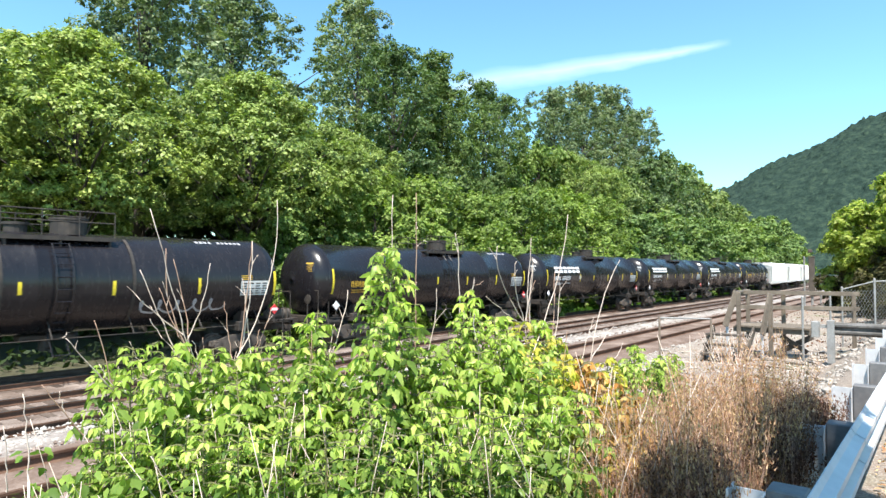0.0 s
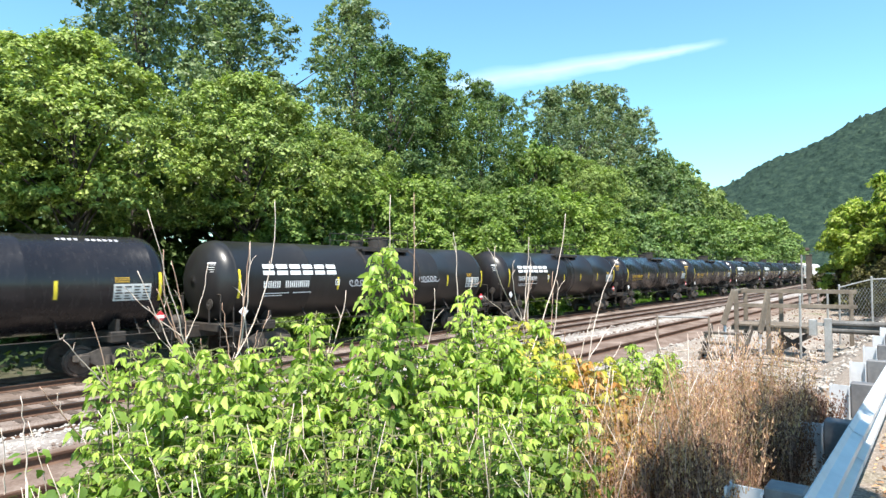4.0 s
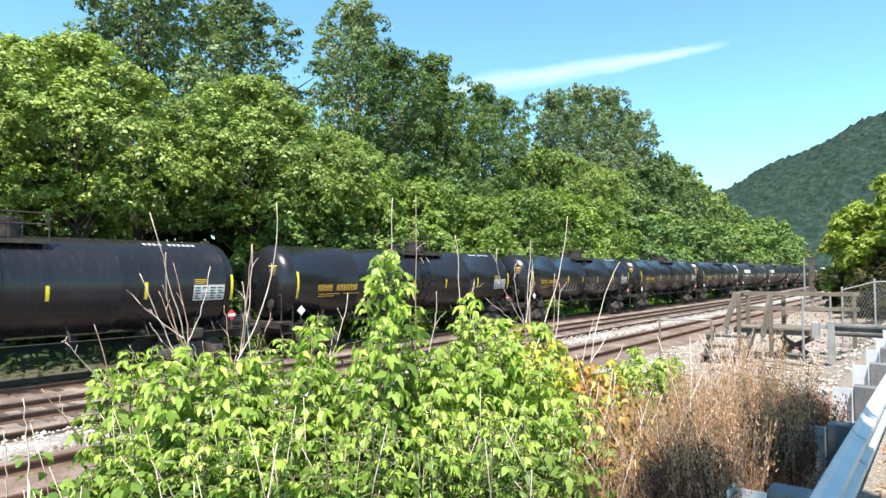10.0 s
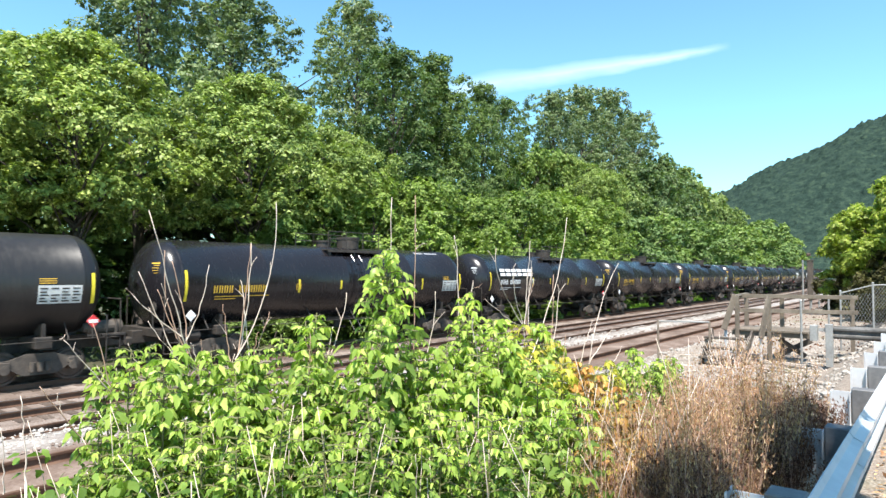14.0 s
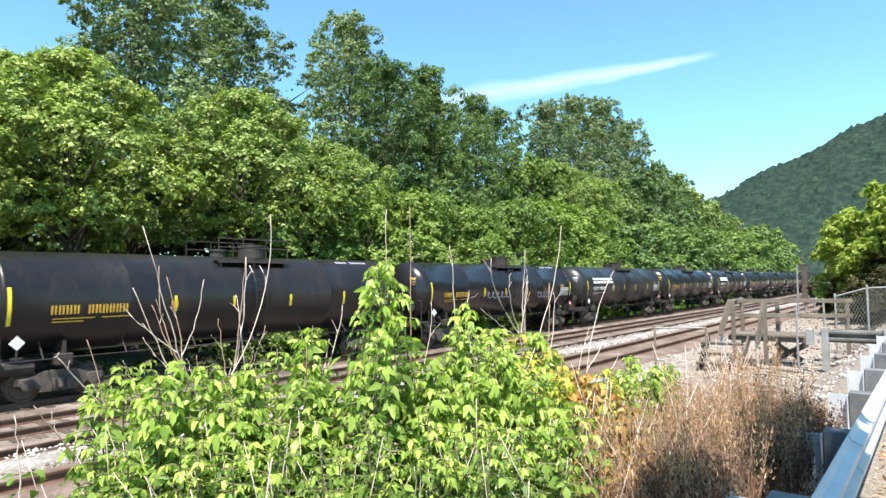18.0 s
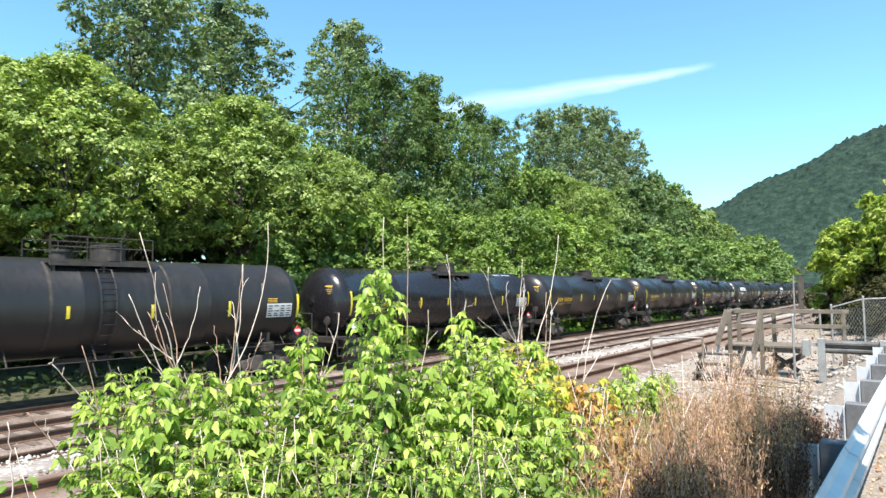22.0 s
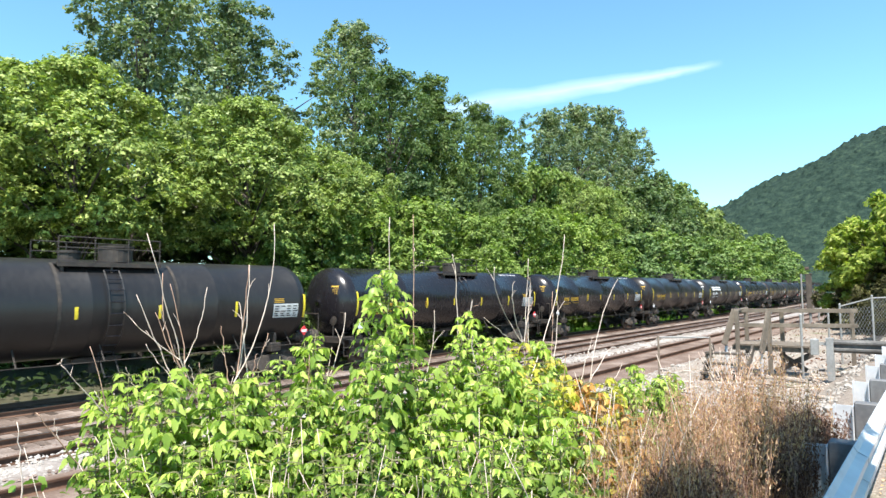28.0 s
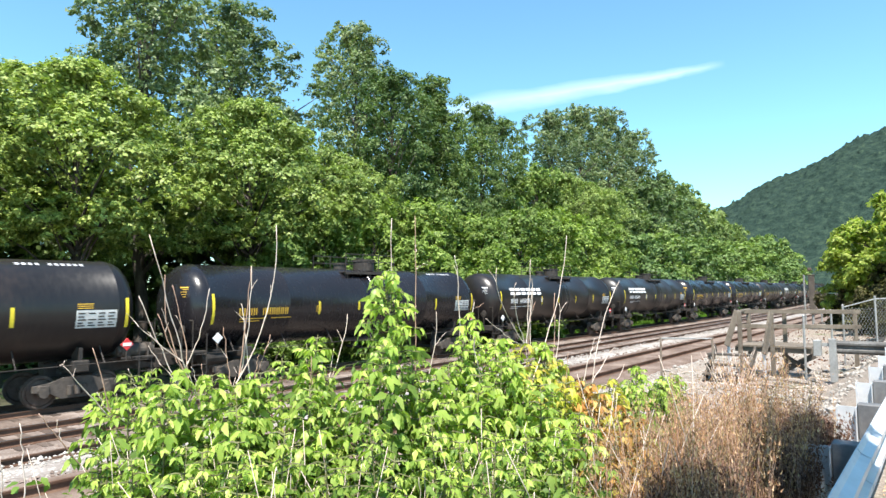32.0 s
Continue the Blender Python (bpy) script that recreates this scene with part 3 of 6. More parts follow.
    box(bm, 8.05, -0.75, 1.36, 0.9, 0.4, 0.1)
    for k in (7.75, 8.35):
        box(bm, k, -0.95, 1.5, 0.06, 0.44, 0.44)
    part("brake_cylinder", bm, M_TRUCK, c)
    bm = bmesh.new()
    cyl(bm, (-7.9, -0.9, 1.0), (-7.0, -0.9, 1.0), 0.22, 12)
    part("air_reservoir", bm, M_STEEL, c)
    bm = bmesh.new()
    ring = [(-0.02, 0.03), (-0.04, 0.06), (-0.02, 0.17), (-0.02, 0.2), (0.02, 0.2), (0.02, 0.16), (0.0, 0.04)]
    vs, fs = lathe(ring, 20)
    bv = [bm.verts.new((x - 8.5, y - 0.75, z + 2.0)) for x, y, z in vs]
    for f in fs:
        bm.faces.new([bv[i] for i in f])
    cyl(bm, (-8.5, -0.75, 1.3), (-8.5, -0.75, 2.0), 0.03, 6)
    part("brake_wheel", bm, M_STEEL, c)
    # safety rod low along both flanks
    for s in (-1, 1):
        bm = bmesh.new()
        cyl(bm, (-7.9, s * 1.44, 1.22), (7.9, s * 1.44, 1.22), 0.014, 6)
        for k in range(-6, 7, 2):
            cyl(bm, (k * 1.15, s * 1.44, 1.22), (k * 1.15, s * 1.05, 1.72), 0.018, 5)
        part("safety_rod", bm, M_STEEL, c)
    # bottom outlet and skid
    bm = bmesh.new()
    cyl(bm, (0.3, 0, 0.75), (0.3, 0, 1.35), 0.16, 12)
    box(bm, 0.3, 0, 1.18, 1.5, 0.5, 0.16, 0.03)
    cyl(bm, (0.3, -0.5, 0.8), (0.3, 0.5, 0.8), 0.05, 8)
    part("bottom_outlet", bm, M_STEEL, c)
    # top fittings: protective housing, walkway, rails
    bm = bmesh.new()
    cyl(bm, (0.9, 0, TANK_Z + TANK_R - 0.06), (0.9, 0, TANK_Z + TANK_R + 0.42), 0.5, 20)
    cyl(bm, (0.9, 0, TANK_Z + TANK_R + 0.40), (0.9, 0, TANK_Z + TANK_R + 0.47), 0.54, 20)
    part("valve_housing", bm, M_STEEL, c)
    bm = bmesh.new()
    cyl(bm, (-0.5, 0.1, TANK_Z + TANK_R - 0.06), (-0.5, 0.1, TANK_Z + TANK_R + 0.24), 0.3, 16)
    cyl(bm, (-0.5, 0.1, TANK_Z + TANK_R + 0.2), (-0.5, 0.1, TANK_Z + TANK_R + 0.28), 0.34, 16)
    part("manway", bm, M_STEEL, c)
    for s in (-1, 1):
        bm = bmesh.new()
        box(bm, 0.3, s * 0.85, TANK_Z + TANK_R - 0.16, 3.1, 0.5, 0.05)
        box(bm, 0.3, s * 1.1, TANK_Z + TANK_R - 0.2, 3.1, 0.03, 0.12)
        for k in (-1, 0, 1):
            box(bm, 0.3 + k * 1.4, s * 0.95, TANK_Z + TANK_R - 0.3, 0.06, 0.24, 0.3)
        part("top_walkway", bm, M_STEEL, c)
    for s in (-1, 1):
        bm = bmesh.new()
        for k in (-1, -0.33, 0.33, 1):
            cyl(bm, (0.3 + k * 1.52, s * 1.08, TANK_Z + TANK_R - 0.2), (0.3 + k * 1.52, s * 1.08, TANK_Z + TANK_R + 0.62), 0.018, 6)
        for zz in (0.3, 0.62):
            cyl(bm, (-1.22, s * 1.08, TANK_Z + TANK_R + zz), (1.82, s * 1.08, TANK_Z + TANK_R + zz), 0.018, 6)
        part("top_handrail", bm, M_STEEL, c)
    # ladder up the near flank, standing off the shell
    lad = new("ladder")
    lad.parent = c
    arc = [math.radians(-58 + k * 13) for k in range(9)]
    pts = [(-(TANK_R + 0.09) * math.cos(a), TANK_Z + (TANK_R + 0.09) * math.sin(a)) for a in arc]
    for px in (0.05, 0.5):
        vs, fs = tube_data([(px, -1.38, 0.72)] + [(px, y, z) for y, z in pts], [0.02] * 10, 5)
        o = new("ladder_rail", mesh_of("ladder_rail", vs, fs, paint))
        o.parent = lad
    for y, z in [(-1.38, 0.74)] + pts:
        o = new("rung", RUNG)
        o.parent = lad
        o.location = (0.05, y, z)
    if ladder_bands:
        for px in (-1.35, 2.2):
            me = wrap("tank_band", px, px + 0.1, TANK_Z - 1.2, TANK_Z + 1.35, M_STEEL, TANK_R + 0.02, 1, 14)
            part("tank_band", me, None, c)
    # markings on the near flank
    for px, z0, z1 in ((-7.82, 2.2, 3.25), (-3.1, 2.4, 2.92), (-0.9, 2.5, 2.86), (1.6, 2.42, 2.86), (4.4, 2.38, 2.92), (7.45, 2.25, 3.15)):
        part("reflector", wrap("reflector", px, px + 0.1, z0, z1, M_YELLOW), None, c)
    part("data_panel", wrap("data_panel", 6.05, 7.2, 2.28, 2.8, M_PANEL), None, c, "white service data panel")
    bars = [(6.1 + 0.28 * i, 6.1 + 0.28 * i + rr, z, z + 0.04) for i in range(4) for z, rr in ((2.33, 0.2), (2.41, 0.14), (2.5, 0.22), (2.59, 0.17), (2.69, 0.2)) if (i, z) != (1, 2.59)]
    me = wrap_bars("panel_writing", bars, M_STEEL)
    for v in me.vertices:
        v.co.y -= 0.004
    tagged(part("panel_writing", me, None, c), kind="stuff")
    ink = M_WHITE if sign == "white" else M_GOLD
    bars = [(6.08, 6.52, z, z + 0.025) for z in (2.85, 2.91, 2.97)]
    tagged(part("inspection_line", wrap_bars("inspection_line", bars, M_GOLD), None, c), kind="stuff")
    x0 = -6.75
    if sign == "white":
        for a, b in LOGO:
            bars = [(x0 + a, x0 + b, 3.03, 3.19), (x0 + a, x0 + b, 3.27, 3.43)]
            part("sign_block", wrap_bars("sign_block", bars, ink), None, c)
        z = 2.58
    else:
        z = 2.5
    bars = []
    for i in (0, 1, 2, 3, 5, 6, 7, 8, 9, 10):
        bars += [(x0 + 0.2 * i, x0 + 0.2 * i + 0.05, z - 0.04, z + 0.22), (x0 + 0.2 * i + 0.095, x0 + 0.2 * i + 0.145, z - 0.04, z + 0.22)]
    tagged(part("stencil_bar", wrap_bars("stencil_bar", bars, ink), None, c), kind="stuff")
    bars = [(x0 + 0.05, x0 + 1.2, 2.32, 2.355), (x0 + 1.4, x0 + 2.3, 2.32, 2.355), (x0 + 0.05, x0 + 0.9, 2.23, 2.265)]
    tagged(part("capacity_line", wrap_bars("capacity_line", bars, ink), None, c), kind="stuff")
    bars = [(x0 + 3.55, x0 + 3.58, z, z + 0.25), (x0 + 3.75, x0 + 3.78, z, z + 0.25), (x0 + 3.55, x0 + 3.78, z, z + 0.03), (x0 + 3.55, x0 + 3.78, z + 0.22, z + 0.25), (x0 + 3.63, x0 + 3.7, z + 0.08, z + 0.17)]
    part("stencil_box", wrap_bars("stencil_box", bars, ink), None, c)
    if sign == "yellow":
        bars = [(4.7 + 0.17 * i, 4.7 + 0.17 * i + 0.11, 4.12, 4.19) for i in range(11) if i != 4]
        tagged(part("roof_stencil", wrap_bars("roof_stencil", bars, M_GRAF), None, c), kind="stuff")
    # writing on the tank head
    items = []
    for k, (w, hh) in enumerate(((0.32, 0.045), (0.2, 0.018), (0.26, 0.018), (0.22, 0.015), (0.14, 0.015))):
        vs = []
        for zz in (3.5 - k * 0.085 - hh, 3.5 - k * 0.085):
            for q in range(5):
                y = -1.0 + w * q / 4
                rr = min(1.0, (y * y + (zz - TANK_Z) ** 2) / TANK_R ** 2)
                vs.append((-h - 0.3 + 0.76 * (1 - math.sqrt(1 - rr)) - 0.012, y, zz))
        items.append((vs, [(q, q + 1, q + 6, q + 5) for q in range(4)]))
    vs, fs = join_data(items)
    tagged(part("head_stencil", mesh_of("head_stencil", vs, fs, ink), None, c), kind="stuff")
    return c


def squiggle(parent, x0, x1, z0, z1, seed):
    """A spray-painted loop tag on the near flank."""
    rng = random.Random(seed)
    items = []
    n = 60
    pts = []
    for i in range(n):
        u = i / (n - 1)
        a = u * 5 * math.tau
        pts.append((x0 + (x1 - x0) * u + 0.16 * math.cos(a), (z0 + z1) / 2 + (z1 - z0) / 2 * math.sin(a) * (0.7 + 0.3 * rng.random())))
    for (xa, za), (xb, zb) in zip(pts, pts[1:]):
        quad = []
        d = Vector((xb - xa, zb - za)).normalized() * 0.03
        for px, pz in ((xa - d.y, za + d.x), (xb - d.y, zb + d.x), (xb + d.y, zb - d.x), (xa + d.y, za - d.x)):
            a = math.asin(max(-0.99, min(0.99, (pz - TANK_Z) / TANK_R)))
            quad.append((px, -(TANK_R + 0.007) * math.cos(a), TANK_Z + (TANK_R + 0.007) * math.sin(a)))
        items.append((quad, [(0, 1, 2, 3)]))
    vs, fs = join_data(items)
    o = new("graffiti", mesh_of("graffiti", vs, fs, M_GRAF))
    o.parent = parent
    tagged(o, "pale looping spray-paint tag")


def build_hopper():
    c = tagged(empty("covered_hopper_car"), "dusty white covered hopper car with ribbed flanks", "hopper car", "cars of the freight train")
    bm = bmesh.new()
    prof = [(-1.5, 1.5), (-1.58, 3.9), (-1.2, 4.45), (1.2, 4.45), (1.58, 3.9), (1.5, 1.5), (0.6, 0.9), (-0.6, 0.9)]
    a = [bm.verts.new((-7.6 + (1.0 if z < 1.4 else 0), y, z)) for y, z in prof]
    b = [bm.verts.new((7.6 - (1.0 if z < 1.4 else 0), y, z)) for y, z in prof]
    bm.faces.new(a)
    bm.faces.new(b[::-1])
    for i in range(len(prof)):
        j = (i + 1) % len(prof)
        bm.faces.new((a[i], b[i], b[j], a[j]))
    part("hopper_body", bm, M_HOPPER, c)
    for k in range(-6, 7):
        bm = bmesh.new()
        box(bm, k * 1.15, -1.59, 2.6, 0.1, 0.08, 2.4, 0.01)
        part("rib", bm, M_HOPPER, c)
    for s in (-1, 1):
        bm = bmesh.new()
        box(bm, 0, s * 1.45, 1.3, 17.0, 0.12, 0.3)
        part("side_sill", bm, M_HOPPER, c)
    for k in (-1, 1):
        bm = bmesh.new()
        box(bm, k * 8.2, 0, 1.1, 1.7, 2.6, 0.3)
        box(bm, k * 9.0, 0, 0.88, 0.3, 0.3, 0.3, 0.04)
        part("end_sill", bm, M_STEEL, c)
        lad = new("end_ladder")
        lad.parent = c
        for s in (-1, 1):
            bm = bmesh.new()
            cyl(bm, (k * 8.5, s * 1.4, 1.2), (k * 8.5, s * 1.4, 4.3), 0.03, 6)
            part("ladder_rail", bm, M_HOPPER, lad)
        for z in (1.8, 2.4, 3.0, 3.6, 4.2):
            bm = bmesh.new()
            cyl(bm, (k * 8.5, -1.4, z), (k * 8.5, 1.4, z), 0.02, 6)
            part("rung", bm, M_HOPPER, lad)
        build_bogie(c, k * 6.6)
    bm = bmesh.new()
    box(bm, 0, 0, 4.55, 15.5, 0.5, 0.05)
    for k in range(-4, 5):
        box(bm, k * 1.7, 0.0, 4.5, 0.1, 1.2, 0.06)
    part("roof_walkway", bm, M_STEEL, c)
    return c


W_LABEL = "black tank car with a white block sign and white reporting marks"
Y_LABEL = "black tank car with yellow reporting marks and yellow reflectors"
CARS = []


def build_train():
    base = {
        "w": build_car(M_TANK, "white", W_LABEL), "y": build_car(M_TANK, "yellow", Y_LABEL),
        "yb": build_car(M_TANK, "yellow", "black tank car with yellow marks and steel bands", True),
        "g": build_car(M_TANK_GREY, "white", "faded dark grey tank car with a white block sign", True),
        "gw": build_car(M_TANK_BROWN, "white", "rusty dark tank car with a white block sign"),
        "r": build_car(M_TANK_BROWN, "yellow", "rusty brown-black tank car with yellow marks"),
    }
    kinds = {-6: "y", -5: "w", -4: "w", -3: "w", -2: "y", -1: "yb", 0: "gw", 1: "g", 2: "y", 3: "y", 4: "y", 5: "y", 6: "y", 7: "w", 8: "y", 9: "g", 10: "y",
             11: "r", 12: "r", 13: "y", 14: "g", 15: "r", 16: "y", 17: "y", 18: "g", 19: "gw", 20: "y", 21: "r"}
    used = set()
    for n, k in kinds.items():
        if k in used:
            c = copy_thing(base[k], Matrix())
        else:
            used.add(k)
            c = base[k]
        CARS.append((c, n))
    for c, n in CARS:
        if n in (-1, 4):
            squiggle(c, 2.4, 5.4, 1.75, 2.25, n)
        if n == 4:
            squiggle(c, -3.6, -1.4, 1.9, 2.4, 7)
            squiggle(c, -0.2, 1.4, 1.9, 2.4, 8)
        if n == 10:
            squiggle(c, -2.8, -0.4, 2.3, 2.7, 9)
            squiggle(c, 3.0, 4.8, 2.2, 2.6, 11)
        if n == 1:
            squiggle(c, -2.4, -0.8, 2.5, 2.8, 12)
            squiggle(c, 2.2, 3.6, 2.6, 2.9, 13)
    hop = build_hopper()
    for n in (-7, -8, -9):
        c = hop if n == -7 else copy_thing(hop, Matrix())
        CARS.append((c, n))


build_train()

# ---- woods ----
def leaf_cards(centres, normals, sizes, rng):
    """Many pointed leaf sprays: four-cornered, folded a little along the middle, as vertices and faces."""
    n = len(centres)
    t = rng.normal(size=(n, 3))
    t -= (t * normals).sum(1)[:, None] * normals
    t /= np.linalg.norm(t, axis=1)[:, None] + 1e-9
    b = np.cross(normals, t)
    s = sizes[:, None]
    v = np.empty((n, 4, 3))
    v[:, 0] = centres - t * s
    v[:, 1] = centres + b * s * 0.55 + normals * s * 0.18 + t * s * 0.1
    v[:, 2] = centres + t * s
    v[:, 3] = centres - b * s * 0.55 + normals * s * 0.18 + t * s * 0.1
    return v.reshape(-1, 3)


def cards_mesh(name, v, mat, k=4):
    n = len(v) // k
    me = bpy.data.meshes.new(name)
    me.vertices.add(n * k)
    me.vertices.foreach_set("co", v.astype(np.float32).ravel())
    me.loops.add(n * k)
    me.loops.foreach_set("vertex_index", np.arange(n * k, dtype=np.int32))
    me.polygons.add(n)
    me.polygons.foreach_set("loop_start", np.arange(0, n * k, k, dtype=np.int32))
    me.materials.append(mat)
    me.update(calc_edges=True)
    return me


def leaf_tris(centres, normals, sizes, rng):
    """Small pointed leaves of one face each, for crowns."""
    n = len(centres)
    t = rng.normal(size=(n, 3))
    t -= (t * normals).sum(1)[:, None] * normals
    t /= np.linalg.norm(t, axis=1)[:, None] + 1e-9
    b = np.cross(normals, t)
    s = sizes[:, None]
    v = np.empty((n, 3, 3))
    v[:, 0] = centres + t * s * 1.15
    v[:, 1] = centres - t * s * 0.7 + b * s * 0.75
    v[:, 2] = centres - t * s * 0.7 - b * s * 0.75
    return v.reshape(-1, 3)


def crown_points(clumps, per, rng, spread):
    """Leaf places in bunches: each bunch a loose, slightly drooping ball of leaves."""
    cs, ns = [], []
    for c, r, out in clumps:
        d = rng.normal(size=(per, 3))
        d /= np.linalg.norm(d, axis=1)[:, None]
        rad = r * (0.25 + 0.85 * rng.random(per) ** 0.55)
        p = d * rad[:, None] * np.array((1, 1, 0.8))
        p[:, 2] -= 0.35 * (p[:, 0] ** 2 + p[:, 1] ** 2) / max(r, 0.1)
        nn = d * 0.5 + np.array(out) * 0.45 + rng.normal(size=(per, 3)) * spread + np.array((0, 0, 0.3))
        nn /= np.linalg.norm(nn, axis=1)[:, None]
        cs.append(np.array(c) + p)
        ns.append(nn)
    return np.concatenate(cs), np.concatenate(ns)


def unit(v):
    return v / (np.linalg.norm(v, axis=-1, keepdims=True) + 1e-9)


def make_tree(height, radius, base, mat, seed, boughs, sprays, per, leaf, label, top=1.0, bough=0.3, flat=0.6, lumps=0.3, tuck=0.0, spray=0.3, hang=0.5, inner=0.6, core=600):
    """A tree: tapered trunk, a limb into every bough, and boughs that are domes of leaf sprays over a shaded hollow."""
    rng = np.random.default_rng(seed)
    t = tagged(empty("tree"), label, "tree", "trees behind the railway")
    ch = height - base
    r0 = 0.016 * height
    ps, ns, limbs, ins = [], [], [], []
    for i in range(boughs):
        v = (i + 0.5) / boughs
        prof = (math.sin(math.pi * min(1.0, 0.26 + 0.74 * v)) ** 0.45) * (1 - 0.35 * v * top)
        prof *= 1 - tuck * (1 - smooth01(0.0, 0.4, v))
        a = i * 2.39996 + rng.uniform(-0.5, 0.5)
        z = base + ch * v + rng.uniform(-0.5, 0.4)
        lump = 1 + lumps * 2 * noise.noise(Vector((math.cos(a) * 1.3 + seed, math.sin(a) * 1.3, z * 0.32)))
        rb = radius * bough * rng.uniform(0.6, 1.25) * (1 - 0.35 * v)
        rr = max(0.0, radius * prof * lump * rng.uniform(0.8, 1.05) - rb * 0.55)
        if i % 5 == 4:
            rr *= rng.uniform(0.3, 0.75)
        out = np.array((math.cos(a), math.sin(a), 0.0))
        c = out * rr + np.array((0, 0, min(z, height - rb * flat)))
        limbs.append((tuple(c), rb))
        k = max(6, int(sprays * (rb / (radius * bough)) ** 1.6))
        d = unit(unit(rng.normal(size=(k, 3))) + out * 0.45 + np.array((0, 0, 0.5)))
        q = c + d * (rb * (0.72 + 0.36 * rng.random((k, 1)))) * np.array((1, 1, flat))
        q[:, 2] -= hang * 0.5 * rb * ((q[:, 0] - c[0]) ** 2 + (q[:, 1] - c[1]) ** 2) / (rb * rb)
        rs = spray * rng.uniform(0.6, 1.4, (k, 1, 1))
        e = unit(rng.normal(size=(k, per, 3)))
        w = e * rs * (0.3 + 0.8 * rng.random((k, per, 1))) * np.array((1, 1, 0.6))
        w[:, :, 2] -= hang * (w[:, :, 0] ** 2 + w[:, :, 1] ** 2) / rs[:, :, 0]
        nn = unit(e * 0.35 + d[:, None] * 0.5 + rng.normal(size=(k, per, 3)) * 0.42 + np.array((0, 0, 0.45)))
        ps.append((q[:, None] + w).reshape(-1, 3))
        ns.append(nn.reshape(-1, 3))
        m = max(4, int(k * inner))
        ins.append(c - out * rb * 0.3 + rng.normal(size=(m, 3)) * rb * np.array((0.36, 0.36, 0.22)) - np.array((0, 0, 0.2 * rb)))
    p, nn = np.concatenate(ps), np.concatenate(ns)
    v, a = 0.22 + 0.78 * rng.random(core) ** 0.8, rng.uniform(0, 6.2832, core)
    rr = radius * np.sin(np.pi * np.minimum(1.0, 0.26 + 0.74 * v)) ** 0.45 * (1 - 0.35 * v * top) * 0.6 * np.sqrt(rng.random(core))
    ins.append(np.stack((rr * np.cos(a), rr * np.sin(a), base + ch * (0.02 + 0.93 * v)), 1))
    h = np.concatenate(ins)
    cards = np.concatenate((leaf_tris(p, nn, leaf * (0.6 + 0.8 * rng.random(len(p))), rng), leaf_tris(h, unit(rng.normal(size=h.shape)), leaf * rng.uniform(0.8, 1.3, len(h)), rng)))
    crown = new("crown", cards_mesh("crown", cards, mat, 3))
    crown.parent = t
    pts = [(0.15 * math.sin(k * 1.3 + seed), 0.15 * math.cos(k * 1.7 + seed), height * 0.9 * k / 7) for k in range(8)]
    pts[0] = (0, 0, -0.6)
    trunk = new("trunk", mesh_of("trunk", *tube_data(pts, [r0 * (1 - 0.125 * k) for k in range(8)], 8), M_BARK, True))
    trunk.parent = t
    for c, rb in limbs[::max(1, boughs // 26)]:
        z0 = max(0.2 * height, c[2] - 0.2 * height)
        mid = (c[0] * 0.5, c[1] * 0.5, (z0 + c[2]) / 2 + 0.3)
        o = new("limb", mesh_of("limb", *tube_data([(0, 0, z0), mid, c], [r0 * 0.3, r0 * 0.18, r0 * 0.05], 5), M_BARK, True))
        o.parent = t
    return t


def build_woods():
    kinds = {
        "broad": make_tree(15, 5.9, 6.8, L_TREE, 3, 70, 30, 44, 0.082, "broad leafy tree with a dense mid-green crown", 0.9, 0.26, 0.55, 0.4, 0.5, 0.32, 0.6, 0.8, 5000),
        "dark": make_tree(19, 5.6, 1.5, L_DARK, 5, 110, 20, 34, 0.088, "tall dark green tree with soft feathery foliage", 0.75, 0.25, 0.75, 0.35, 0.2, 0.36, 0.35, 0.8, 5200),
        "airy": make_tree(22, 5.2, 6.0, L_GREY, 8, 110, 18, 26, 0.1, "tall airy grey-green tree with an open crown", 0.45, 0.24, 0.8, 0.35, 0.0, 0.32, 0.3, 0.6, 6500),
        "vine": make_tree(8, 4.2, -0.5, L_VINE, 12, 64, 24, 28, 0.085, "light green thicket tree overgrown with vines", 0.7, 0.26, 0.6, 0.42, 0.0, 0.26, 0.7, 0.9, 1200),
        "far": make_tree(16, 6.0, 0.5, L_FAR, 21, 66, 16, 17, 0.18, "leafy tree in the woods along the railway", 0.8, 0.25, 0.65, 0.35, 0.0, 0.38, 0.5, 0.6, 1200),
        "farv": make_tree(9, 5.0, -0.5, L_FARV, 25, 66, 16, 17, 0.15, "light green leafy thicket along the railway", 0.8, 0.23, 0.65, 0.35, 0.0, 0.32, 0.5, 0.6, 1000),
    }
    base = {"broad": 15, "dark": 19, "airy": 22, "vine": 8, "far": 16, "farv": 9}
    used = set()
    rng = random.Random(4)
    for kind, x, y, h, w in TREES:
        s = h / base[kind]
        m = Matrix.Translation((x, y, ground_z(x, y) - 0.05)) @ Matrix.Rotation(rng.uniform(0, 6.28), 4, "Z")
        if kind in used:
            o = copy_thing(kinds[kind], m)
        else:
            used.add(kind)
            o = kinds[kind]
            o.matrix_basis = m
        o.scale = (s * w, s * w, s)
    for k in kinds:
        if k not in used:
            for o in (*kinds[k].children_recursive, kinds[k]):
                bpy.data.objects.remove(o)


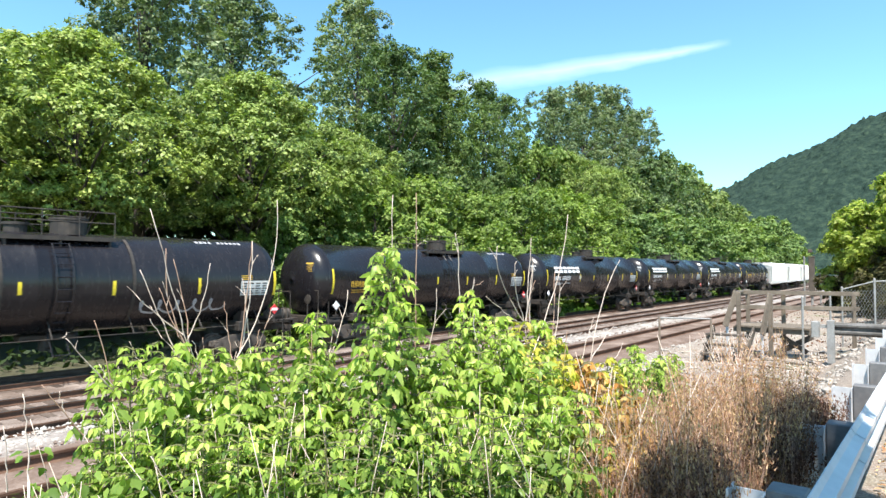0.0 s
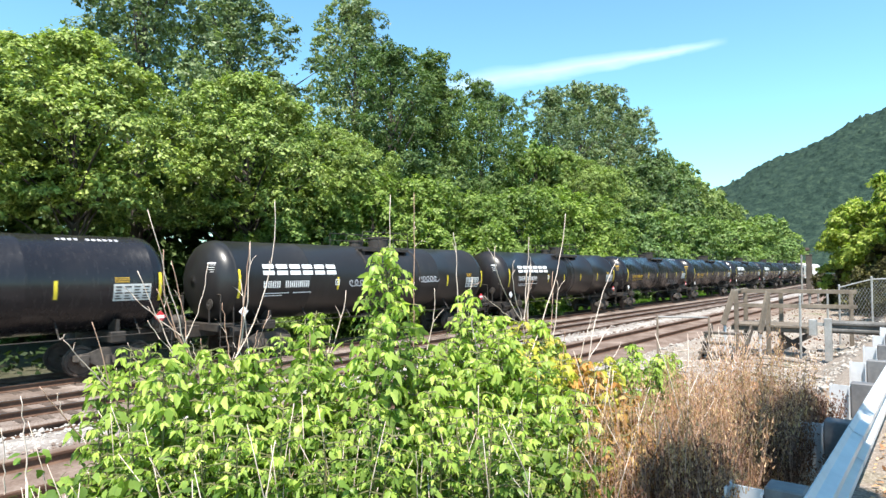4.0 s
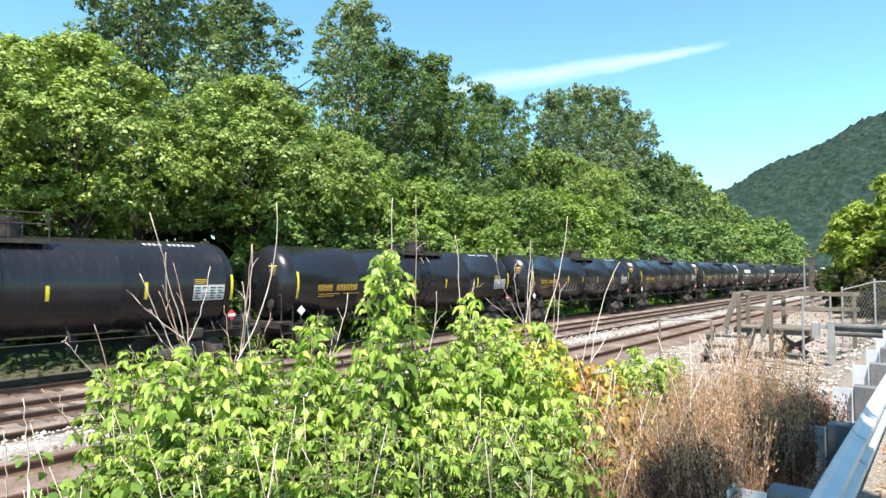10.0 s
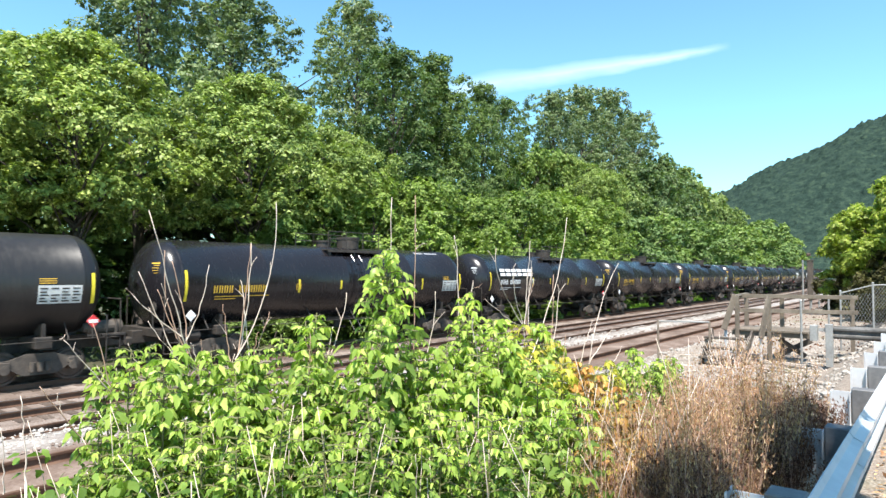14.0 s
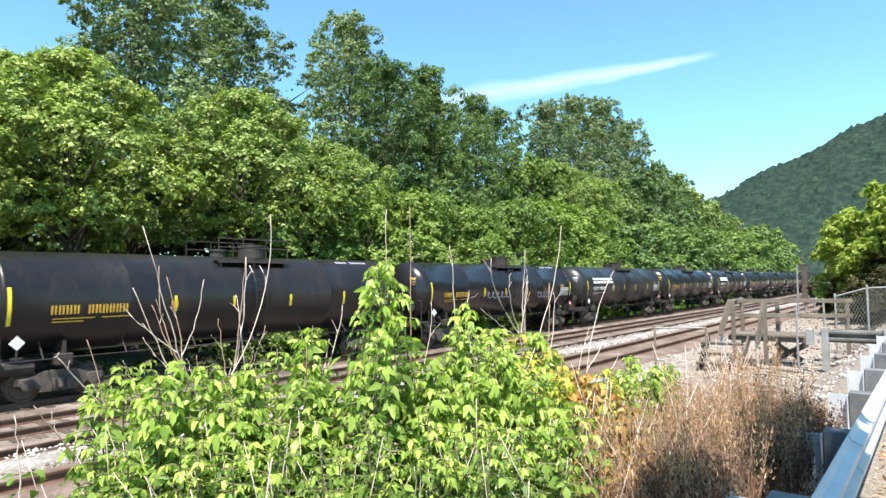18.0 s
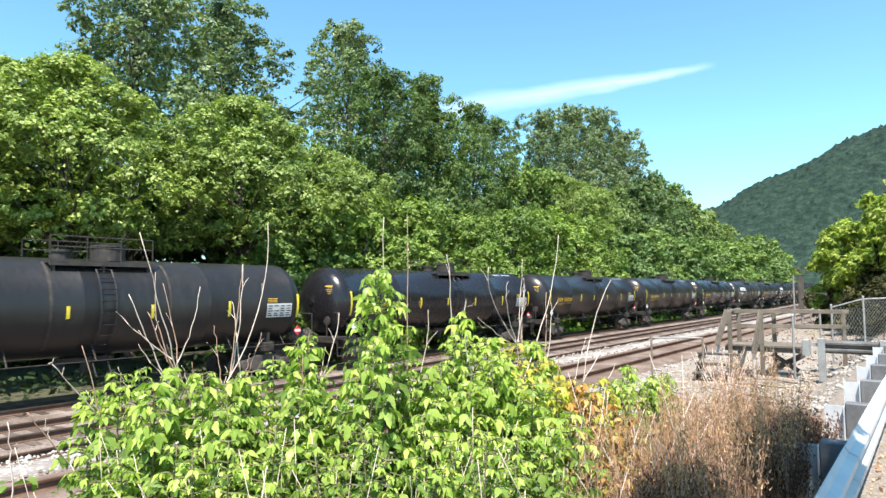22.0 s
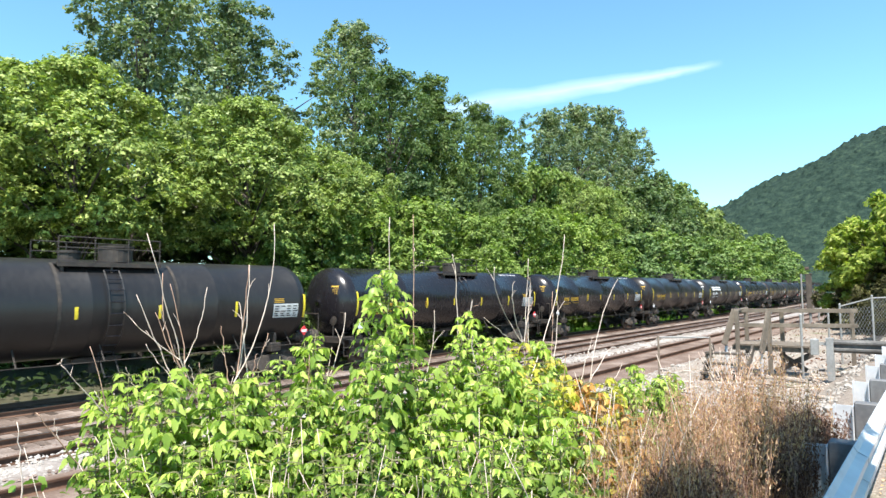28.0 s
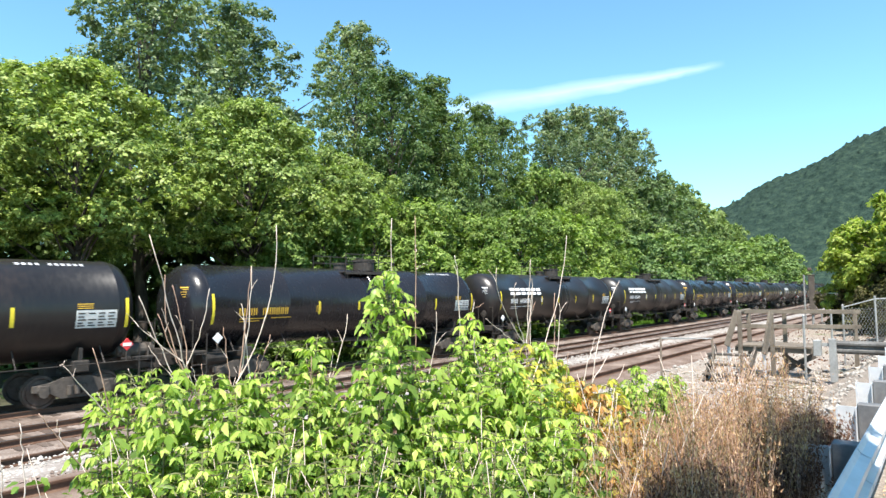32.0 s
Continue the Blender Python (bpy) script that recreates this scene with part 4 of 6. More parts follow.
# kind, x, y, height, width factor
FRONT_TREES = [
    ("broad", 3, 32, 15.2, 1.1), ("broad", 11.5, 30, 14.7, 1.1), ("broad", 8.5, 34, 15.4, 0.9), ("airy", 18, 37.5, 25, 1.05), ("broad", 20.8, 30.5, 15.2, 1.1),
    ("broad", 24.5, 36, 16.5, 0.95), ("airy", 26, 40.5, 26, 1.15), ("broad", 27.5, 36, 15.0, 0.9), 
]
MIDDLE_TREES = [
    ("airy", 41, 43, 30, 0.95), ("dark", 37, 34.5, 22.5, 1.0), ("dark", 43.5, 35, 21.5, 0.9), ("broad", 30, 33, 14, 1.0), ("dark", 44, 36, 24.2, 0.92), ("dark", 55, 38, 24.5, 0.8), ("dark", 62, 40, 24.8, 0.8), ("vine", 62, 35.5, 18.5, 0.75),
    ("airy", 86, 46, 32, 1.0), ("airy", 98, 47, 36, 1.0), ("airy", 112, 48, 39, 0.95), ("airy", 124, 48, 37, 0.9), ("broad", 66, 34, 18, 1.0), ("broad", 76, 35, 18, 1.1), ("far", 92, 37, 20, 1.0),
]
THICKETS = [
    ("vine", 20.8, 27.4, 7.0, 1.1), ("vine", 24.4, 28.2, 8.6, 1.0), ("vine", 28, 27.7, 10.2, 1.0), ("vine", 33, 27.3, 10.5, 1.05), ("vine", 39.5, 27.5, 10, 1.1),
    ("vine", 46, 27.8, 11, 1.1), ("vine", 53, 28, 12, 1.1), ("vine", 60, 28.4, 12, 1.1), ("farv", 68, 28.8, 10, 1.1),
    ("farv", 77, 29.2, 11, 1.1), ("farv", 87, 29.8, 12, 1.1), ("farv", 98, 30.4, 12, 1.1), ("farv", 110, 31, 13, 1.1), ("farv", 123, 32, 13, 1.2), ("farv", 138, 33.5, 14, 1.2),
]
FAR_TREES = [
    ("far", 110, 40, 24, 1.0), ("far", 124, 43, 27, 0.95), ("far", 140, 46, 29, 0.95), ("far", 156, 52, 34, 0.6), ("far", 172, 52, 33, 0.9), ("far", 190, 54, 30, 1.0),
    ("far", 210, 54, 30, 1.0), ("far", 232, 54, 27, 1.1), ("farv", 156, 35.5, 15, 1.2), ("farv", 176, 37, 16, 1.2), ("farv", 198, 39, 18, 1.1), ("farv", 216, 41, 21, 1.0), ("farv", 240, 43, 20, 1.0),
    ("farv", 268, 45, 18, 1.0), ("farv", 300, 49, 17, 1.1),
]
BACK_TREES = [
    ("farv", 12, 42, 10, 1.2), ("farv", 20, 43, 10, 1.2), ("farv", 29, 44, 10, 1.2),
    ("far", 2, 44, 15, 1.1), ("far", 14, 45, 16, 1.1), ("far", 25, 46, 15, 1.1), ("far", 35, 48, 16, 1.1), ("far", 46, 49, 17, 1.1), ("far", 58, 48, 17, 1.1), ("far", 74, 50, 18, 1.1),
]
TREES = FRONT_TREES + MIDDLE_TREES + THICKETS + FAR_TREES + BACK_TREES
build_woods()


def build_hill():
    """The wooded ridge far off: a bumpy slope, closely covered with small tree crowns."""
    def hz(x, y):
        # ridge line rises towards -y
        top = float(np.interp(y, (-420, -150, -50, 32, 57, 90, 136, 163, 240, 340), (224, 211, 183, 158, 151, 134, 118, 100, 71, 54)))
        q = smooth01(430, 760, x)
        return top * q + 6 * noise.noise(Vector((x * 0.012, y * 0.012, 3))) * q

    xs, ys = steps((400, 900, 14)), steps((-420, 340, 14))
    n = len(ys)
    vs = [(x, y, hz(x, y) + 0.4) for x in xs for y in ys]
    fs = [(i * n + j, (i + 1) * n + j, (i + 1) * n + j + 1, i * n + j + 1) for i in range(len(xs) - 1) for j in range(n - 1)]
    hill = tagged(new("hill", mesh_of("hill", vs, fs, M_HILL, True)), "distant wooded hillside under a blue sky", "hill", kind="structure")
    # the canopy: bumpy tree tops over the slope
    def canopy(x, y):
        p, q = Vector((x * 0.14, y * 0.14, 7)), Vector((x * 0.29, y * 0.29, 2))
        return hz(x, y) + 4.6 * noise.noise(p) + 3.4 * noise.noise(q)

    xs, ys = steps((440, 800, 2.0)), steps((-15, 215, 2.0))
    n = len(ys)
    vs = [(x, y, canopy(x, y)) for x in xs for y in ys]
    fs = [(i * n + j, (i + 1) * n + j, (i + 1) * n + j + 1, i * n + j + 1) for i in range(len(xs) - 1) for j in range(n - 1)]
    tagged(new("far_woods", mesh_of("far_woods", vs, fs, M_HILL, True)), "dense woods covering the distant hill, their green tinted for haze", "woods", kind="stuff")


build_hill()

# ---- the bank: saplings, dead stems, dry weeds ----
LEAF_U = (0.0, 0.24, 0.42, 0.5, 0.74, 1.0)
LEAF_W = (0.02, 0.22, 0.235, 0.165, 0.14, 0.0)


def leaf_template():
    """A pointed oval leaf along +x, folded along its midrib and drooping at the tip."""
    vs, fs = [], []
    for u, w in zip(LEAF_U, LEAF_W):
        z = -0.22 * u * u
        vs += [(u, w, z + 0.16 * w), (u, 0.0, z), (u, -w, z + 0.16 * w)]
    for i in range(len(LEAF_U) - 1):
        a = 3 * i
        fs += [(a, a + 3, a + 4, a + 1), (a + 1, a + 4, a + 5, a + 2)]
    return np.array(vs), fs


LEAF_V, LEAF_F = leaf_template()


def leaf_poses(rows):
    """Rows of (place, way, length) to matrices; each leaf turns its upper side up and outward."""
    out = []
    for p, d, s, roll in rows:
        d = Vector(d).normalized()
        up = Vector((0, 0, 1)) - d * d.z
        if up.length < 0.05:
            up = Vector((1, 0, 0))
        up.normalize()
        side = up.cross(d)
        m = Matrix((d, side, up)).transposed().to_4x4()
        out.append(Matrix.Translation(p) @ m @ Matrix.Rotation(roll, 4, "X") @ Matrix.Diagonal((s, s, s, 1)))
    return out


def leaves_mesh(name, mats, material):
    n, k = len(mats), len(LEAF_V)
    h = np.hstack((LEAF_V, np.ones((k, 1))))
    a = np.array([np.array(m) for m in mats])
    v = np.einsum("nij,kj->nki", a, h)[:, :, :3].reshape(-1, 3)
    f = np.array(LEAF_F)
    fs = (f[None] + (np.arange(n) * k)[:, None, None]).reshape(-1, 4)
    me = bpy.data.meshes.new(name)
    me.from_pydata(v.tolist(), [], fs.tolist())
    me.materials.append(material)
    me.polygons.foreach_set("use_smooth", [True] * len(me.polygons))
    return me


def sapling(x, y, top, spread, seed, leaf, material, label, single=False, gap=0.085, tip=None):
    """A leafy sapling: stems, side twigs and drooping sprays of leaflets."""
    rng = random.Random(seed)
    g = ground_z(x, y)
    t = tagged(empty("sapling", pose(x, y, g)), label, "sapling", "saplings on the bank")
    h = top - g
    rows, twigs, young = [], [], []
    lean = (rng.uniform(-.06, .06) * h, rng.uniform(-.06, .06) * h)

    def spine(u):
        return Vector((lean[0] * u * u + 0.03 * math.sin(5 * u + seed), lean[1] * u * u + 0.03 * math.cos(4 * u + seed), h * u))

    twigs.append(([spine(k / 8) for k in range(9)], [0.014 * (1 - 0.1 * k) for k in range(9)]))
    z, k = 0.3 * h if h > 1 else 0.15 * h, 0
    while z < h:
        u = z / h
        prof = min(1.0, 0.24 + (1 - u) * 2.0) * (0.75 + 0.25 * min(1, u * 3))
        for pair in (0, math.pi):
            a = k * 1.9 + pair + rng.uniform(-.5, .5)
            ln = spread * prof * rng.uniform(0.55, 1.05)
            p0 = spine(u)
            rise = rng.uniform(0.05, 0.5)
            p1 = p0 + Vector((math.cos(a) * ln * 0.55, math.sin(a) * ln * 0.55, ln * rise * 0.6))
            p2 = p0 + Vector((math.cos(a) * ln, math.sin(a) * ln, ln * rise * 0.45))
            twigs.append(([p0, p1, p2], [0.005, 0.004, 0.0025]))
            way = (p2 - p1).normalized()
            side = Vector((-math.sin(a), math.cos(a), 0))
            first = len(rows)
            size = leaf * (0.62 + 0.55 * min(1, (1 - u) * 1.6)) * rng.uniform(0.5, 1.3)
            drop = rng.uniform(0.55, 1.5)
            rows.append((p2, way + Vector((0, 0, -drop)), size * 1.1, rng.uniform(-.5, .5)))
            n_pair = 4 if ln > 0.5 * spread else 3
            for q in range(n_pair + 1):
                f = 0.97 - 0.19 * q
                c = p0 + (p2 - p0) * f + Vector((0, 0, 0.1 * ln * f * (1 - f)))
                for s in (-1, 1):
                    rows.append((c, side * s * rng.uniform(0.7, 1.2) + way * rng.uniform(-0.2, 1.0) + Vector((0, 0, -rng.uniform(0.0, 1.5))), size * rng.choice((0.45, 0.6, 0.75, 0.9, 1.2)), rng.uniform(-1.3, 1.3)))
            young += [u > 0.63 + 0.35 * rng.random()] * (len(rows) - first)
        z += gap * rng.uniform(0.8, 1.25) * (1.0 if u < 0.75 else 0.7)
        k += 1
    mats = leaf_poses(rows)
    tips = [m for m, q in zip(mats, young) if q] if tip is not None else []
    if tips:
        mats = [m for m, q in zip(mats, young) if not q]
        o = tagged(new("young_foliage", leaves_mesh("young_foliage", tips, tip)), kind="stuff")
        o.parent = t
    o = new("stem", mesh_of("stem", *tube_data(*twigs[0], 5), M_GREENSTEM, True))
    o.parent = t
    o = tagged(new("twig_work", mesh_of("twig_work", *join_data([tube_data(p, r, 3) for p, r in twigs[1:]]), M_GREENSTEM)), kind="stuff")
    o.parent = t
    cut = 0
    if single:
        me = mesh_of("leaf", [tuple(v) for v in LEAF_V], LEAF_F, L_BUSH1, True)
        near = sorted(mats, key=lambda m: m.translation.y - 0.4 * m.translation.z)
        cut = min(300, len(near))
        for m in near[:cut]:
            o = new("leaf", me)
            o.parent = t
            o.matrix_basis = m
        mats = near[cut:]
    if mats:
        o = tagged(new("foliage", leaves_mesh("foliage", mats, material)), kind="stuff")
        o.parent = t
    return t


def build_saplings():
    green = "bright green leafy sapling with drooping leaves on the bank"
    back = [(1.83, 3.75, 2.75), (1.86, 3.43, 2.64), (2.08, 3.36, 2.65), (2.16, 3.11, 2.71), (2.55, 3.1, 2.89), (2.6, 2.87, 2.76), (2.55, 2.55, 2.95), (2.97, 2.57, 2.87),
            (3.26, 2.55, 2.74), (3.38, 2.46, 2.9), (3.38, 2.27, 2.77)]
    middle = [(1.72, 3.2, 2.74), (1.88, 3.1, 2.77), (2.1, 3.0, 2.7), (2.35, 2.85, 2.68), (2.53, 2.9, 2.66), (2.0, 2.8, 2.62), (3.0, 2.35, 2.74), (3.2, 2.3, 2.7), (3.45, 2.25, 2.78), (3.6, 2.2, 2.76)]
    front = [(1.5, 3.5, 2.37), (1.5, 3.17, 2.4), (1.6, 3.0, 2.47), (1.7, 2.85, 2.45), (1.8, 2.66, 2.49), (1.98, 2.6, 2.52), (2.14, 2.4, 2.46), (2.29, 2.19, 2.58), (2.57, 2.09, 2.55),
             (2.73, 1.91, 2.5), (2.95, 1.83, 2.42)]
    extra = [(3.9, 2.35, 2.84), (4.1, 2.25, 2.8), (4.25, 2.25, 2.7), (3.6, 2.35, 2.88), (2.44, 3.0, 2.95), (3.47, 2.5, 3.06), (3.31, 2.55, 2.93), (3.72, 2.4, 2.88), (4.02, 2.3, 2.82), (4.2, 2.2, 2.7), (1.72, 3.4, 2.8), (1.93, 3.25, 2.74), (2.05, 3.1, 2.76), (2.2, 3.02, 2.74), (1.62, 3.6, 2.76)]
    tall = (2.73, 2.57, 3.34)
    sapling(*tall, 0.35, 5, 0.092, L_BUSH, "tall bright green sapling with large pointed leaves", True, 0.028, L_YOUNG)
    rng = random.Random(8)
    for x, y, z in list(back):
        back.append((x + rng.uniform(-.15, .2), y + rng.uniform(-.2, .2), z - rng.uniform(0.06, 0.4)))
    back += extra
    for x, y, z in list(front):
        front.append((x + rng.uniform(-.12, .2), y + rng.uniform(-.05, .25), z - rng.uniform(0.05, 0.3)))
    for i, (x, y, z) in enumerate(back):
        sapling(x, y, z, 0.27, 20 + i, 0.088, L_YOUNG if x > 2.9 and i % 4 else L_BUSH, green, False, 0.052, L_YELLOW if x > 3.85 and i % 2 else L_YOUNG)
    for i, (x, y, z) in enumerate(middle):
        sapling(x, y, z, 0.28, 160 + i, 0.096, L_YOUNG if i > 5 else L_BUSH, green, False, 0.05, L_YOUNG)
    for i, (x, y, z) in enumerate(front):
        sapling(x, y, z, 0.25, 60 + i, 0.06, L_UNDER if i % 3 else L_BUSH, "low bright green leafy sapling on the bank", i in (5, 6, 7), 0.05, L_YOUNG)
    for i, (x, y, z) in enumerate([(3.69, 2.27, 2.85), (3.87, 2.17, 2.72), (3.5, 1.98, 2.62), (3.75, 2.0, 2.62), (3.4, 1.75, 2.5), (3.2, 1.7, 2.42), (4.0, 2.1, 2.64)]):
        sapling(x, y, z, 0.28, 90 + i, 0.082, L_BUSH if i in (4, 5) else L_YOUNG, "yellow-green leafy sapling beside dry weeds", False, 0.055, L_YELLOW if i in (0, 1, 3, 6) else L_YOUNG)
    withered = [(4.1, 2.05, 2.6), (4.2, 1.95, 2.58), (4.0, 1.8, 2.5), (3.8, 1.65, 2.36), (3.65, 1.5, 2.2), (4.35, 1.95, 2.5), (4.3, 1.7, 2.3), (3.95, 1.5, 2.2), (4.45, 2.0, 2.55), (4.15, 1.6, 2.32), (3.75, 1.42, 2.1), (4.5, 1.8, 2.3)]
    for i, (x, y, z) in enumerate(withered):
        sapling(x, y, z, 0.24, 120 + i, 0.088, L_YELLOW if i in (0, 1, 3, 8) else L_ORANGE, "withered yellow and orange sapling beside dry weeds", False, 0.055, L_YELLOW if i in (8, 5) else L_ORANGE)
    for i, (x, y, z) in enumerate([(7.0, 2.75, 2.3), (7.3, 2.6, 2.16), (6.85, 2.75, 2.1), (7.2, 2.5, 2.05), (7.55, 2.6, 2.1), (7.75, 2.6, 2.12)]):
        sapling(x, y, z + 0.04, 0.3, 110 + i, 0.1, L_BUSH if i % 2 else L_YOUNG, "small green leafy shrub on pale gravel", False, 0.034, L_YOUNG)


build_saplings()


def dead_stems(bx, by, branches, seed):
    """Bleached bare stems of one dead plant; every branch is (x, z) at its start, middle and tip in the plant's upright plane."""
    rng = random.Random(seed)
    g = ground_z(bx, by)
    t = tagged(empty("dead_plant", pose(bx, by, g)), "bare bleached dead stems standing among the saplings", "dead plant", "dead stems on the bank")
    x0, z0 = branches[0][:2]
    vs, fs = tube_data([(rng.uniform(-.04, .04), 0, -0.02), ((x0 - bx) * 0.5 + 0.012, 0.01, (z0 - g) * 0.5), (x0 - bx, 0, z0 - g)], [0.006, 0.0055, 0.005], 6)
    o = new("main_stem", mesh_of("main_stem", vs, fs, M_PALE, True))
    o.parent = t
    for k, (xa, za, xm, zm, xb, zb) in enumerate(branches):
        yb = rng.uniform(-.06, .06) if k else 0.0
        a, m, b = Vector((xa - bx, 0, za - g)), Vector((xm - bx, yb * 0.6, zm - g)), Vector((xb - bx, yb, zb - g))
        q = m * 2 - (a + b) / 2
        pts, n = [], 9
        for i in range(n + 1):
            u = i / n
            p = a * (1 - u) ** 2 + q * 2 * u * (1 - u) + b * u * u
            if 0 < i < n:
                p += Vector((rng.uniform(-1, 1), rng.uniform(-1, 1), rng.uniform(-1, 1))) * 0.005
            pts.append(p)
        long = (b - a).length
        r = 0.0026 + min(0.0019, 0.003 * long)
        vs, fs = tube_data(pts, [r * (1 - 0.5 * i / n) for i in range(n + 1)], 5)
        o = new("branch", mesh_of("branch", vs, fs, M_REDSTEM if rng.random() < 0.3 else M_PALE, True))
        o.parent = t
        for _ in range(rng.choice((0, 1, 1)) if long > 0.3 else 0):
            i = rng.randint(4, n - 2)
            w = (pts[i + 1] - pts[i]).normalized() + Vector((rng.uniform(-.9, .9), rng.uniform(-.5, .5), 0.1))
            e = pts[i] + w * rng.uniform(0.03, 0.09)
            vs, fs = tube_data([pts[i], (pts[i] + e) / 2 + Vector((0, 0, .006)), e], [r * 0.5, r * 0.4, r * 0.3], 4)
            c = new("twig", mesh_of("twig", vs, fs, M_PALE, True))
            c.parent = o


M_REDSTEM = surface("reddish_dead_stem", ((0.2, (0.26, 0.15, 0.1)), (0.8, (0.46, 0.31, 0.23))), 0.8, 0, 6.0, 50.0, 0.2, 0.003)


def build_dead_stems():
    dead_stems(1.97, 3.37, ((1.97, 2.26, 1.95, 2.45, 1.9, 2.73), (2.15, 2.3, 1.94, 2.64, 1.87, 2.83), (1.9, 2.73, 1.8, 3.04, 1.64, 3.53), (1.9, 2.73, 1.79, 3.02, 1.77, 3.32), (1.91, 2.73, 1.89, 2.99, 1.83, 3.26), (1.87, 2.83, 1.71, 2.96, 1.56, 3.11), (1.9, 2.81, 1.96, 2.98, 2.01, 3.24), (1.85, 2.7, 1.75, 2.93, 1.64, 3.2), (1.89, 2.74, 1.81, 2.93, 1.75, 3.1), (1.85, 2.7, 1.74, 2.84, 1.68, 2.93), (1.96, 2.62, 2.0, 2.68, 2.01, 2.8), (1.94, 2.53, 1.96, 2.69, 1.93, 2.79),), 93)
    dead_stems(2.04, 3.13, ((2.04, 2.13, 2.03, 2.24, 2.04, 2.35), (2.04, 2.35, 2.03, 2.54, 2.08, 2.73), (2.04, 2.35, 2.13, 2.49, 2.16, 2.65), (2.08, 2.73, 2.11, 3.05, 2.13, 3.36), (2.08, 2.73, 2.15, 3.05, 2.17, 3.37), (2.06, 2.7, 2.27, 3.14, 2.31, 3.62), (2.03, 2.7, 2.01, 2.86, 1.99, 3.02), (2.16, 2.65, 2.25, 2.81, 2.32, 2.96), (2.18, 2.68, 2.19, 2.78, 2.21, 2.85), (2.16, 2.65, 2.13, 3.02, 2.12, 3.15), (2.16, 2.65, 2.1, 2.73, 2.06, 2.79),), 91)
    dead_stems(1.66, 3.64, ((1.66, 2.38, 1.57, 2.68, 1.5, 2.92), (1.62, 2.51, 1.46, 2.69, 1.34, 2.84), (1.34, 2.84, 1.34, 2.85, 1.35, 2.87), (1.65, 2.49, 1.58, 2.58, 1.52, 2.68), (1.68, 2.51, 1.66, 2.57, 1.64, 2.65), (1.76, 2.65, 1.72, 2.72, 1.69, 2.79),), 96)
    dead_stems(1.65, 3.79, ((1.65, 2.07, 1.43, 2.39, 1.3, 2.58), (1.43, 2.39, 1.4, 2.47, 1.39, 2.53),), 97)
    dead_stems(0.99, 3.00, ((0.99, 2.31, 0.98, 2.5, 0.96, 2.68), (0.91, 2.29, 0.9, 2.4, 0.88, 2.57),), 90)
    dead_stems(2.44, 2.97, ((2.44, 2.2, 2.46, 2.5, 2.47, 2.83), (2.46, 2.39, 2.57, 2.58, 2.65, 2.86), (2.46, 2.39, 2.69, 2.78, 2.78, 3.07), (2.44, 2.26, 2.69, 2.46, 2.89, 2.58), (2.69, 2.5, 2.62, 2.68, 2.55, 2.84), (2.48, 2.66, 2.44, 2.75, 2.42, 2.81), (2.69, 2.46, 2.81, 2.59, 2.89, 2.64),), 89)
    dead_stems(2.82, 2.65, ((2.82, 2.45, 2.82, 3.07, 2.84, 3.67),), 86)
    dead_stems(2.96, 2.57, ((2.96, 2.43, 2.97, 3.14, 2.97, 3.69), (2.98, 3.35, 3.0, 3.38, 3.04, 3.38), (2.98, 3.46, 3.0, 3.49, 3.03, 3.51),), 85)
    dead_stems(3.48, 2.60, ((3.48, 2.74, 3.46, 3.21, 3.42, 3.46), (3.11, 2.62, 3.17, 2.88, 3.17, 3.08), (3.58, 2.77, 3.59, 2.97, 3.62, 3.13), (3.64, 3.09, 3.67, 3.1, 3.71, 3.12),), 86)
    dead_stems(4.17, 2.47, ((4.17, 2.51, 4.14, 2.73, 4.12, 2.8), (4.12, 2.8, 3.75, 3.13, 3.66, 3.37), (4.12, 2.8, 3.94, 3.08, 3.92, 3.27), (4.14, 2.78, 4.16, 3.12, 4.18, 3.45), (4.18, 2.73, 4.2, 2.95, 4.3, 3.12), (4.09, 2.78, 3.86, 2.88, 3.58, 3.02), (4.14, 2.82, 4.19, 3.12, 4.16, 3.3), (4.2, 2.73, 4.23, 3.03, 4.27, 3.21),), 84)
    dead_stems(3.77, 2.21, ((3.77, 2.58, 4.15, 3.12, 4.34, 3.63), (3.96, 2.16, 4.14, 2.71, 4.23, 3.19), (3.99, 2.36, 4.15, 2.87, 4.15, 3.12), (3.1, 2.93, 3.13, 2.79, 3.22, 2.63),), 82)
    dead_stems(4.45, 2.11, ((4.45, 2.3, 4.67, 2.85, 5.1, 3.29), (4.5, 2.49, 4.82, 2.66, 5.02, 2.73), (4.36, 2.53, 4.41, 2.69, 4.48, 2.84), (4.5, 2.47, 4.99, 2.45, 5.24, 2.57), (4.08, 2.56, 4.09, 2.72, 4.1, 2.76),), 81)
    rng = random.Random(79)
    for x, y in ((2.06, 2.70), (2.52, 2.16), (2.93, 1.97), (2.3, 2.6), (2.25, 2.5), (1.7, 2.9)):
        z = ground_z(x, y) + 0.9
        rows = [(x, z - 0.3, x + 0.02, z, x + rng.uniform(-.1, .3), z + rng.uniform(0.3, 0.6))]
        rows += [(x, z, x + d * 0.5, z + 0.2, x + d, z + rng.uniform(0.3, 0.5)) for d in (rng.uniform(0.1, 0.35), rng.uniform(-0.25, 0.1))]
        dead_stems(x, y, rows, int(x * 100))


build_dead_stems()


M_BROWNSTEM = surface("brown_dry_stalk", ((0.2, (0.2, 0.11, 0.075)), (0.5, (0.34, 0.21, 0.145)), (0.85, (0.5, 0.35, 0.26))), 0.85, 0, 6.0, 50.0, 0.2, 0.003)


